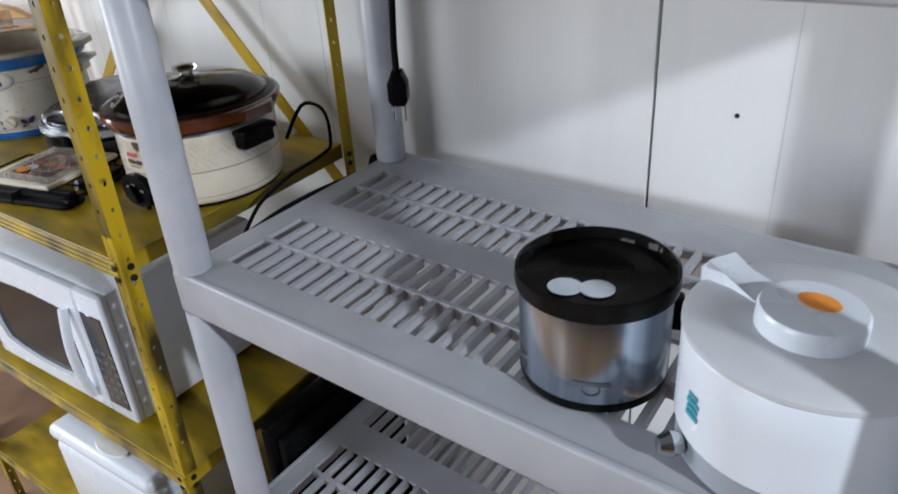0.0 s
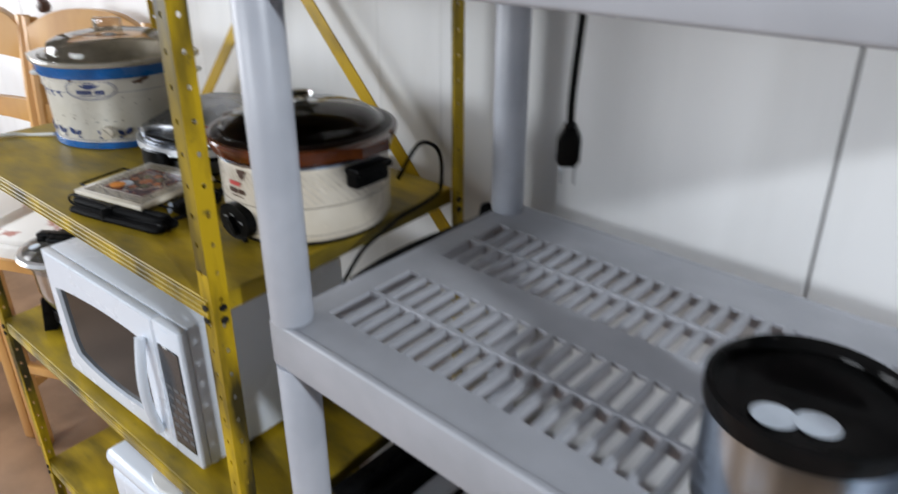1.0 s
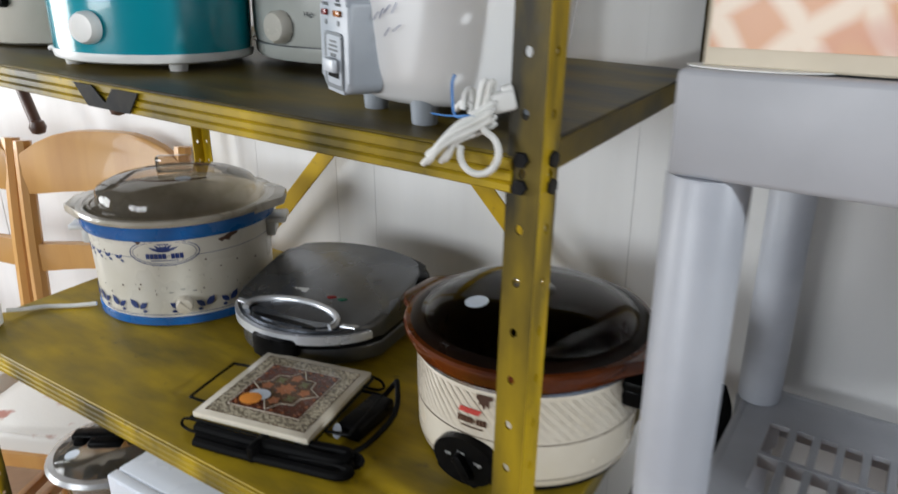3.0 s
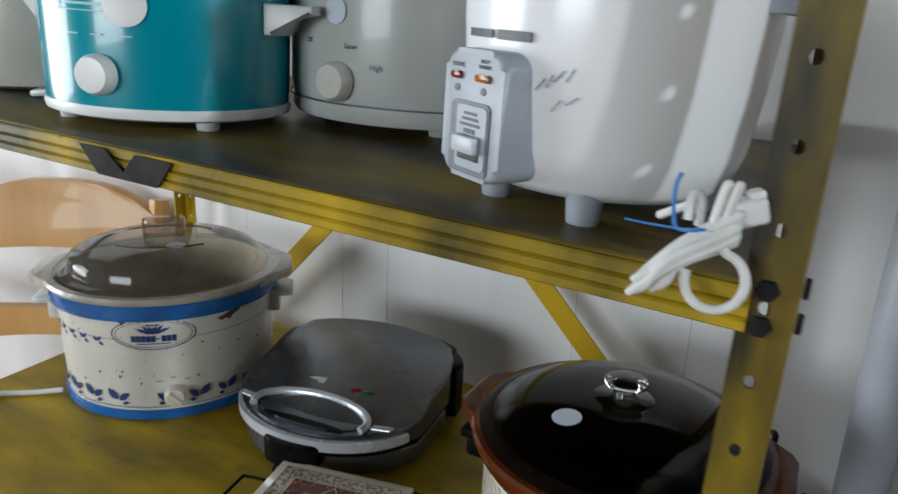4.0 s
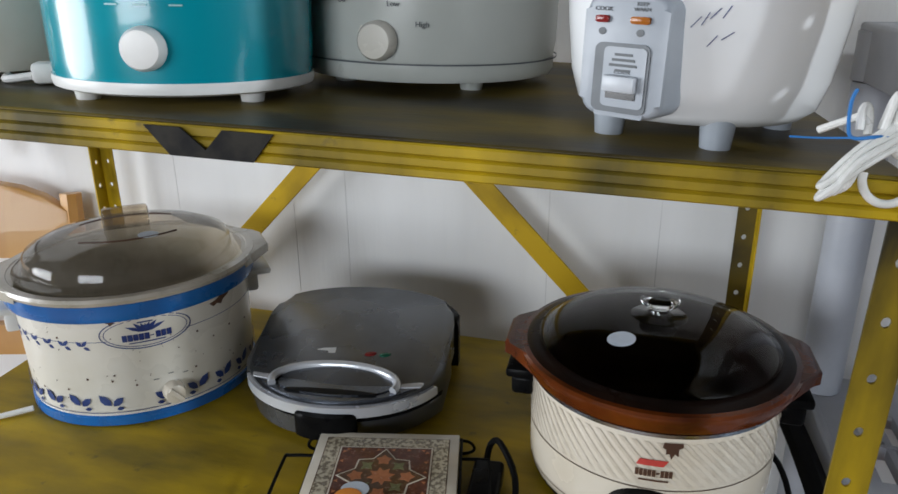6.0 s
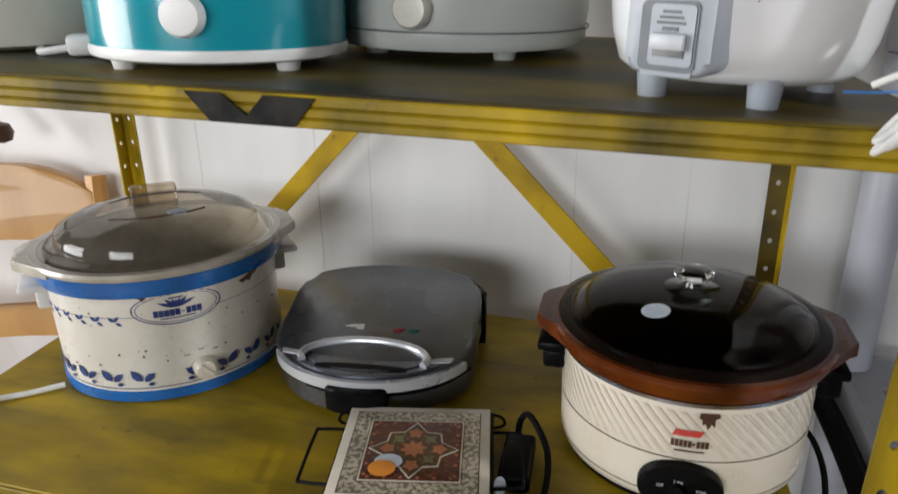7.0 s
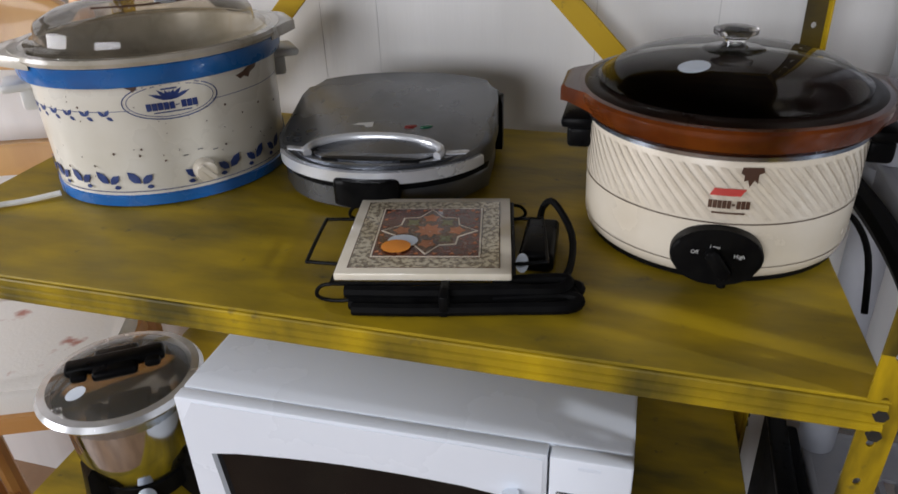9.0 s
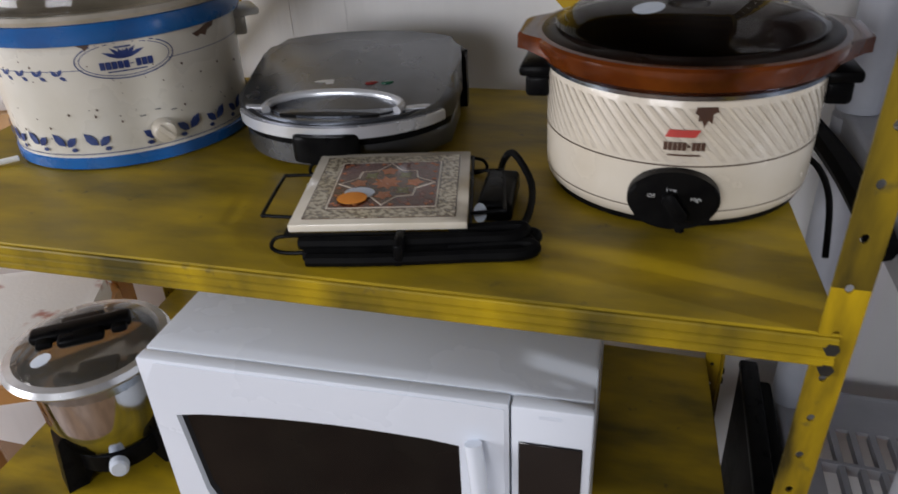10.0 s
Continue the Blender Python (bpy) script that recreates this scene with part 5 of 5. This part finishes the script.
    bend_to_pot(part("pen_note", bm, M_NAVY, body, "scribbled pen note", smooth=0), R, R, 2, 0.073, 0.0012)
    for s in (-1, 1):
        part("handle", plan_prismm(arc(0, 0, 0.034, 0.032, -90, 90, 12), 0, 0.010, bevel=0.003), M_PANEL, u, "grey side handle", m=pose(s * (R - 0.004), 0, 0.120, 0, 0, 0 if s > 0 else 180))


teal_cooker()
grey_cooker()
rice_cooker()


TIE = (-0.0370, -0.044, upper(-0.037) + 0.024)


def cord_coil():
    u = thing("white_cord", pose(TIE[0], TIE[1], TIE[2], 0, 0, 8) @ Matrix.Diagonal((0.64, 0.64, 0.64, 1)), "coiled white mains lead hanging over the shelf edge", "cord")
    # folded flat bundle, two strands a fold
    folds = ((-0.042, -0.036, 0.0, 0.004), (-0.044, -0.044, -0.006, -0.004), (-0.030, -0.042, 0.004, -0.010))
    for k, (ex, ez, dy, tz) in enumerate(folds):
        for e in (-1, 1):
            o = e * 0.0032
            part("loop", tubem([(0.016, dy, tz + 0.006 + o), (0.004, dy - 0.002, tz - 0.002 + o), (ex * 0.55, dy - 0.012, ez * 0.5 + o), (ex + 0.004 * e, dy - 0.014, ez + o * 0.8), (ex - 0.003, dy - 0.008, ez - 0.002), (ex * 0.5, dy - 0.004, ez * 0.5 + 0.004 + o), (0.010, dy + 0.003, tz + 0.004 + o)], 0.0031, seg=8, closed=True, smooth=4), M_CORDW, u)
    for e in (-1, 1):
        x = 0.004 + e * 0.0036
        part("loop", tubem([(x - 0.002, 0.0, -0.006), (x, 0.002, 0.010), (x + 0.004, 0.003, 0.030), (x + 0.006, 0.006, 0.033), (x + 0.005, 0.010, 0.026), (x, 0.010, 0.004)], 0.0033, seg=8), M_CORDW, u)
    part("loop", tubem([(-0.018, 0.006, 0.004), (-0.017, 0.010, 0.018), (-0.013, 0.013, 0.023), (-0.010, 0.012, 0.016), (-0.010, 0.008, 0.0)], 0.0036, seg=8), M_CORDW, u)
    ring = [(0.006 + 0.0205 * math.cos(radians(a)), -0.008 + 0.004 * math.sin(radians(a)), -0.034 + 0.0205 * math.sin(radians(a))) for a in range(75, -196, -18)]
    part("loop", tubem([(0.002, -0.002, -0.002), (0.008, -0.004, -0.010)] + ring, 0.0036, seg=10, smooth=3), M_CORDW, u, "large open loop")
    pl = part("plug", boxm(-0.012, 0.012, -0.009, 0.009, -0.010, 0.010, bevel=0.004, seg=3), M_WHITEP, u, "white moulded plug", m=pose(0.022, 0.014, 0.014, 0, -15, 20))
    part("collar", boxm(0.0, 0.012, -0.006, 0.006, 0.004, 0.015, bevel=0.003), M_WHITEP, pl)
    part("tie", tubem([(0.006, -0.004, 0.001), (-0.010, -0.006, 0.0005), (-0.024, 0.002, -0.002), (-0.028, 0.004, 0.008), (-0.029, 0.004, 0.028), (-0.026, 0.004, 0.038)], 0.0016, seg=6), M_BLUETIE, u, "blue wire tie")
    part("tie", tubem([(-0.024, 0.002, -0.002), (-0.045, 0.02, -0.006), (-0.065, 0.03, -0.007)], 0.0010, seg=6), M_BLUETIE, u, "blue wire tie")
    part("cable", tubem([(-0.040, 0.035, -0.002), (-0.026, 0.022, 0.008), (-0.014, 0.014, 0.014), (-0.010, 0.008, 0.008)], 0.0034), M_CORDW, u)


cord_coil()

cp = thing("slow_cooker", pose(-0.815, 0.150, upper(-0.815)), "cream round slow cooker on the upper shelf", "slow cooker", "slow cookers")
part("body", lathem([(0.085, 0.0), (0.100, 0.004), (0.106, 0.02), (0.108, 0.12), (0.104, 0.14), (0, 0.145)], seg=64, cap=False), M_CREAMB, cp, "cream shell")
part("knob", lathem([(0.008, 0), (0.007, 0.010), (0, 0.011)], seg=16, cap=False), M_BLACK, cp, "small dark knob", m=on_pot(0.107, 0.107, 20, 0.055))
pc = thing("white_cord", pose(-0.675, 0.075, upper(-0.675)), "white plug and flex lying on the upper shelf", "cord")
part("plug", boxm(-0.016, 0.016, -0.010, 0.010, 0.001, 0.020, bevel=0.005), M_CORDW, pc, "pale plug", m=pose(0, 0, 0, 0, 0, 30))
part("cable", tubem([(0.012, 0.008, 0.010), (0.03, 0.0, 0.022), (0.045, -0.01, 0.034), (0.058, -0.016, 0.022), (0.052, -0.024, 0.008), (0.035, -0.02, 0.005), (0.022, -0.006, 0.006)], 0.0035), M_CORDW, pc)
part("cable", tubem([(-0.014, -0.008, 0.008), (-0.04, -0.012, 0.005), (-0.06, 0.01, 0.005)], 0.0035), M_CORDW, pc)

# ---- grey unit: things on it ----


def steel_cooker():
    u = thing("mini_slow_cooker", pose(0.637, 0.092, G3 + 0.0012, 0, 0, 20) @ Matrix.Diagonal((1, 1, 1.06, 1)), "small brushed steel slow cooker with a black lid", "slow cooker")
    R = 0.0735
    part("base", lathem([(0.92, 0), (0.98, 0.002), (1.0, 0.008), (1.0, 0.012)], sx=R, sy=R), M_BLACK, u, "black base ring")
    body = part("body", lathem([(0.99, 0.010), (1.0, 0.013), (1.0, 0.096), (0.99, 0.098)], sx=R, sy=R, seg=72), M_STEEL, u, "brushed steel shell")
    part("crock", lathem([(0.99, 0.097), (1.05, 0.099), (1.065, 0.106), (1.05, 0.114), (1.0, 0.116), (0.96, 0.112), (0.93, 0.106)], sx=R, sy=R, seg=72, cap=False), mat("black_gloss", (0.006, 0.006, 0.006), (0.009, 0.008, 0.008), rough=0.08, bump=0.0, rough_var=0.03, spec=0.06), u, "glossy black rim")
    lid = part("lid", lathem([(0.95, 0.104), (0.9, 0.103), (0.55, 0.105), (0.5, 0.104), (0, 0.104)], sx=R, sy=R, seg=64, cap=False), ob_mat("black_gloss"), u, "glossy black lid")
    for x in (-0.016, 0.013):
        flat_mark("sticker", ellipse(0.0165, 0.0150), 0.0004, M_STICKW, lid, pose(x - 0.010, -0.030, 0.1054 + (0.0004 if x > 0 else 0)), "pale round sticker")
    bm = bmesh.new()
    box(bm, -0.018, 0.018, 0.004, 0.008, 0, 0.0003)
    ring_mark(bm, 0.009, 0.007, 0.0015, 0.0003)
    bend_to_pot(part("maker_mark", bm, M_TEXT, body, "dark maker's mark as plain shapes", smooth=0), R, R, 3, 0.028, 0.0004)
    part("cord_clip", boxm(-0.006, 0.006, -0.012, 0.012, 0.0, 0.03, bevel=0.003), M_BLACK, u, m=pose(0.077, 0.012, 0.05))


def ob_mat(name):
    return bpy.data.materials[name]


steel_cooker()


def jug_cooler():
    u = thing("drink_cooler", pose(0.828, 0.078, G3 + 0.0012, 0, 0, -14) @ Matrix.Diagonal((1, 1, 1.06, 1)), "white round drink cooler with a pale grey lid", "cooler")
    R = 0.098
    part("base", lathem([(0.93, 0), (0.97, 0.003), (0.975, 0.026)], sx=R, sy=R), M_PANEL, u, "grey base")
    part("body", lathem([(0.96, 0.025), (1.0, 0.029), (1.005, 0.08), (1.01, 0.110), (0.99, 0.113)], sx=R, sy=R, seg=72), M_WHITE, u, "white plastic body")
    lid = part("lid", lathem([(1.0, 0.112), (1.02, 0.114), (1.02, 0.118), (0.95, 0.122), (0.7, 0.127), (0.4, 0.129), (0, 0.129)], sx=R, sy=R, seg=72, cap=False), mat("pale_grey_lid", (0.55, 0.57, 0.60), (0.50, 0.52, 0.55), rough=0.4, scale=15), u, "pale grey lid")
    part("cap", lathem([(0.040, 0.128), (0.040, 0.142), (0.038, 0.145), (0, 0.146)], seg=48, cap=False), M_WHITE, lid, "white screw cap", m=pose(0.003, -0.018, 0))
    flat_mark("sticker", ellipse(0.016, 0.0115), 0.0004, M_STICKO, lid, pose(0.004, -0.011, 0.1462), "orange round sticker")
    sp = bmesh.new()
    prism(sp, [(-0.014, 0.085), (-0.018, 0.140), (-0.010, 0.149), (0.012, 0.143), (0.070, 0.143), (0.073, 0.132), (0.040, 0.130), (0.018, 0.124), (0.008, 0.112), (0.004, 0.085)], -0.016, 0.016, bevel=0.005, seg=3)
    part("spout", sp, M_WHITE, u, "white pouring spout bridging to the cap", m=pose(-0.084, 0.014, -0.012, 0, 0, -18))
    part("tap", lathem([(0.009, 0), (0.012, 0.01), (0.007, 0.02), (0, 0.021)], seg=16, cap=False), M_CHROME, u, "small chrome tap", m=on_pot(R, R, -35, 0.018))
    bm = bmesh.new()
    for i, w in enumerate((0.012, 0.016, 0.014, 0.016)):
        box(bm, -w / 2, w / 2, -i * 0.006, -i * 0.006 + 0.0045, 0, 0.0003)
    bend_to_pot(part("maker_mark", bm, mat_once("teal_print", (0.05, 0.33, 0.42)), u, "teal maker's mark as plain bars", smooth=0), R, R, -28, 0.072, 0.0012)
    part("grip", boxm(0, 0.018, -0.03, 0.03, 0.06, 0.115, bevel=0.008), M_WHITE, u, "white side grip", m=pose(R - 0.003, 0, 0))


jug_cooler()


def hanging_plug():
    u = thing("hanging_plug", pose(0.401, 0.108, 0.009), "black two-pin plug hanging from the shelf above", "plug")
    part("cable", tubem([(0.006, 0.0, 1.400), (0.004, 0, 1.36), (0.0, 0, 1.30), (0, 0, 1.268)], 0.0035), M_RUBBER, u)
    part("body", prismm([(-0.005, 0.016), (0.005, 0.016), (0.0105, 0.004), (0.0105, -0.014), (0.007, -0.020), (-0.007, -0.020), (-0.0105, -0.014), (-0.0105, 0.004)], -0.009, 0.009, bevel=0.003), M_BLACK, u, "black moulded plug body", m=pose(0, 0, 1.255, 0, 0, 30))
    for x in (-0.006, 0.006):
        part("pin", boxm(-0.0008, 0.0008, -0.003, 0.003, -0.018, 0.0, bevel=0.0003, seg=1), M_STEEL, u, "flat metal pin", m=pose(x * 0.87, x * 0.5, 1.236, 0, 0, 30))


hanging_plug()


def gap_panels():
    u = thing("black_gap_panels", pose(0.0, 0.11, 0), "flat black panels standing in the gap between the shelving units", "board")
    # two flat black panels fill the lower gap between the units
    part("panel", boxm(0.008, 0.030, 0.0, 0.34, 0.0, 0.60, bevel=0.006), M_RUBBER, u)
    part("panel", boxm(0.034, 0.054, 0.01, 0.33, 0.0, 0.585, bevel=0.006), M_RUBBER, u)
    part("edge_strip", boxm(0.006, 0.032, 0.0, 0.34, 0.60, 0.612, bevel=0.004), M_BLACK, u)


gap_panels()


def carton():
    u = thing("food_maker_box", pose(0.082, 0.012, G4 + 0.0012, 0, 0, -2), "cardboard appliance box printed with peach-coloured waffles", "box")
    w, d, h = 0.30, 0.20, 0.30
    body = part("carton", boxm(0, w, 0, d, 0, h, bevel=0.0015, seg=1), mat("cream_card", (0.66, 0.58, 0.46), (0.60, 0.52, 0.40), rough=0.6, scale=12), u, "cream cardboard carton")
    m, nt, p = node_mat("waffle_print")
    N, L = nt.nodes.new, nt.links.new
    tc, no, mx, mp, mr = N("ShaderNodeTexCoord"), N("ShaderNodeTexNoise"), N("ShaderNodeMix"), N("ShaderNodeMapping"), N("ShaderNodeMapRange")
    # crossed bands at a slant, bent by noise, make the waffle lattice
    mp.inputs["Rotation"].default_value = (0, radians(38), 0)
    no.inputs["Scale"].default_value, no.inputs["Detail"].default_value = 13, 2
    L(tc.outputs["Object"], mp.inputs[0])
    L(tc.outputs["Object"], no.inputs["Vector"])
    waves = []
    for axis in ("X", "Z"):
        wv, rp = N("ShaderNodeTexWave"), N("ShaderNodeMapRange")
        wv.bands_direction = axis
        wv.inputs["Scale"].default_value, wv.inputs["Distortion"].default_value, wv.inputs["Detail Scale"].default_value = 9.0, 3.5, 1.2
        L(mp.outputs[0], wv.inputs["Vector"])
        rp.inputs[1].default_value, rp.inputs[2].default_value = 0.55, 0.95
        L(wv.outputs["Fac"], rp.inputs[0])
        waves.append(rp.outputs[0])
    mxx = N("ShaderNodeMath")
    mxx.operation = "MAXIMUM"
    L(waves[0], mxx.inputs[0])
    L(waves[1], mxx.inputs[1])
    lat = N("ShaderNodeMix")
    lat.data_type = "RGBA"
    lat.inputs[6].default_value, lat.inputs[7].default_value = (0.66, 0.34, 0.19, 1), (0.80, 0.66, 0.53, 1)
    L(mxx.outputs[0], lat.inputs[0])
    mx.data_type, mx.inputs[7].default_value = "RGBA", (0.58, 0.22, 0.16, 1)
    L(lat.outputs[2], mx.inputs[6])
    mr.inputs[1].default_value, mr.inputs[2].default_value = 0.54, 0.66
    L(no.outputs[0], mr.inputs[0])
    L(mr.outputs[0], mx.inputs[0])
    L(mx.outputs[2], p.inputs["Base Color"])
    p.inputs["Roughness"].default_value = 0.35
    pic = part("picture", boxm(0.003, w - 0.003, -0.0006, 0.0004, 0.011, h - 0.004), m, body, "printed waffle picture", smooth=0)
    for cx, cz, r in ((0.085, 0.052, 0.011), (0.142, 0.044, 0.013), (0.215, 0.060, 0.010)):
        part("herb_print", prismm(ellipse(r, r * 0.8, 20, cx, cz), -0.0010, 0), mat_once("olive_print", (0.20, 0.17, 0.10)), pic, "printed green herb", smooth=0)
    part("plate_print", prismm([(0.15 + 0.09 * math.cos(radians(a)), 0.135 + 0.03 * math.sin(radians(a))) for a in range(180, 361, 12)], -0.0016, -0.0008), mat_once("pale_blue_print", (0.50, 0.58, 0.72)), pic, "printed pale blue plate", smooth=0)
    bars("label_print", (0.030,), 0.0018, 0, 0.0004, M_DWOOD, body, pose(0.032, -0.0012, 0.040, 90))


carton()
fl = thing("paper_slip", pose(0.088, 0.006, G4 + 0.0012), "white paper slip under the box edge", "paper")
part("sheet", plan_prismm(ellipse(0.040, 0.016, 24), 0, 0.0008), M_WHITEP, fl, smooth=0, m=pose(0.025, 0.008, 0))


# ---- counter chairs past the end of the shelves ----


def counter_chair():
    u = thing("counter_chair", pose(0, 0, 0), "honey wood ladder-back counter chair with a flowered white cushion", "chair", "counter chairs")
    for x in (-0.18, 0.18):
        part("leg", boxm(-0.017, 0.017, -0.017, 0.017, 0, 0.61, bevel=0.004), M_WOOD, u, m=pose(x * 0.95, -0.27, 0))
        bm = bmesh.new()
        tube(bm, [(x, 0.03, 0.0), (x, 0.0, 0.4), (x, 0.0, 0.62), (x * 1.02, 0.03, 0.95), (x * 1.04, 0.06, 1.17)], 0.018, seg=8, smooth=3)
        part("back_post", bm, M_WOOD, u)
    for z0, z1 in ((1.055, 1.195), (0.88, 0.945)):
        pts = [(-0.185 + 0.37 * i / 10, 0) for i in range(11)]
        top = [(x, z1 + (0.0 if z1 < 1 else -0.05 * (abs(x) / 0.185) ** 3)) for x, _ in reversed(pts)]
        bm = prismm([(x, z0 + 0.012 * math.cos(x / 0.185 * 1.5)) for x, _ in pts] + top, -0.011, 0.011, bevel=0.004)
        for v in bm.verts:
            v.co.y += 0.05 * (v.co.z - 0.62) / 0.55 + 0.02 * (1 - (v.co.x / 0.185) ** 2)
        part("back_rail", bm, M_WOOD, u, "wide curved back rail")
    part("seat", plan_prismm(round_rect(0.37, 0.29, 0.04, cy=-0.145), 0.60, 0.63, bevel=0.008), M_WOOD, u)
    cu = mat("flowered_cloth", (0.72, 0.70, 0.66), (0.42, 0.20, 0.16), rough=0.9, scale=16, lo=0.58, hi=0.66, bump=0.2)
    part("cushion", plan_prismm(round_rect(0.36, 0.27, 0.06, cy=-0.145), 0.63, 0.672, bevel=0.018, seg=3), cu, u, "white cushion with red flowers")
    for z, y0, y1 in ((0.2, -0.27, 0.02), (0.36, -0.27, 0.01)):
        for x in (-0.18, 0.18):
            part("stretcher", boxm(-0.010, 0.010, y0, y1, -0.012, 0.012, bevel=0.003), M_WOOD, u, m=pose(x, 0, z))
    part("stretcher", boxm(-0.18, 0.18, -0.012, 0.012, -0.014, 0.014, bevel=0.003), M_WOOD, u, m=pose(0, -0.27, 0.28))
    return u


ch = counter_chair()
ch.matrix_basis = pose(-1.235, 0.37, 0, 0, 0, 24)
copy_thing(ch, pose(-1.625, 0.215, 0, 0, 0, 26))
copy_thing(ch, pose(-2.02, 0.06, 0, 0, 0, 26))


def hung_stool():
    u = thing("wooden_stool", pose(0, 0, 0), "dark turned-leg wooden stool hung high on the wall", "stool")
    seat = (-1.56, 0.30, 1.50)
    part("seat", lathem([(0.15, 0), (0.165, 0.008), (0.165, 0.026), (0.15, 0.034), (0, 0.035)], seg=40, cap=False), M_DWOOD, u, m=pose(*seat))
    for (ax, ay), (tx, ty, tz) in (((-1.44, 0.20), (-1.03, 0.05, 1.262)), ((-1.64, 0.42), (-1.455, 0.40, 1.188)), ((-1.66, 0.24), (-1.52, 0.10, 1.22)), ((-1.46, 0.40), (-1.20, 0.44, 1.25))):
        bm = bmesh.new()
        a, b = Vector((ax, ay, 1.505)), Vector((tx, ty, tz))
        tube(bm, [a.lerp(b, k / 5) for k in range(6)], 0.0125, seg=12, smooth=2)
        leg = part("leg", bm, M_DWOOD, u)
        part("leg_end", lathem([(0, -0.018), (0.014, -0.013), (0.0185, 0), (0.014, 0.013), (0, 0.018)], seg=16, cap=False), M_DWOOD, leg, "rounded leg end", m=Matrix.Translation(b))
    part("wall_bracket", boxm(-1.585, -1.535, 0.44, WALL_Y, 1.47, 1.50, bevel=0.004), M_DWOOD, u)


hung_stool()
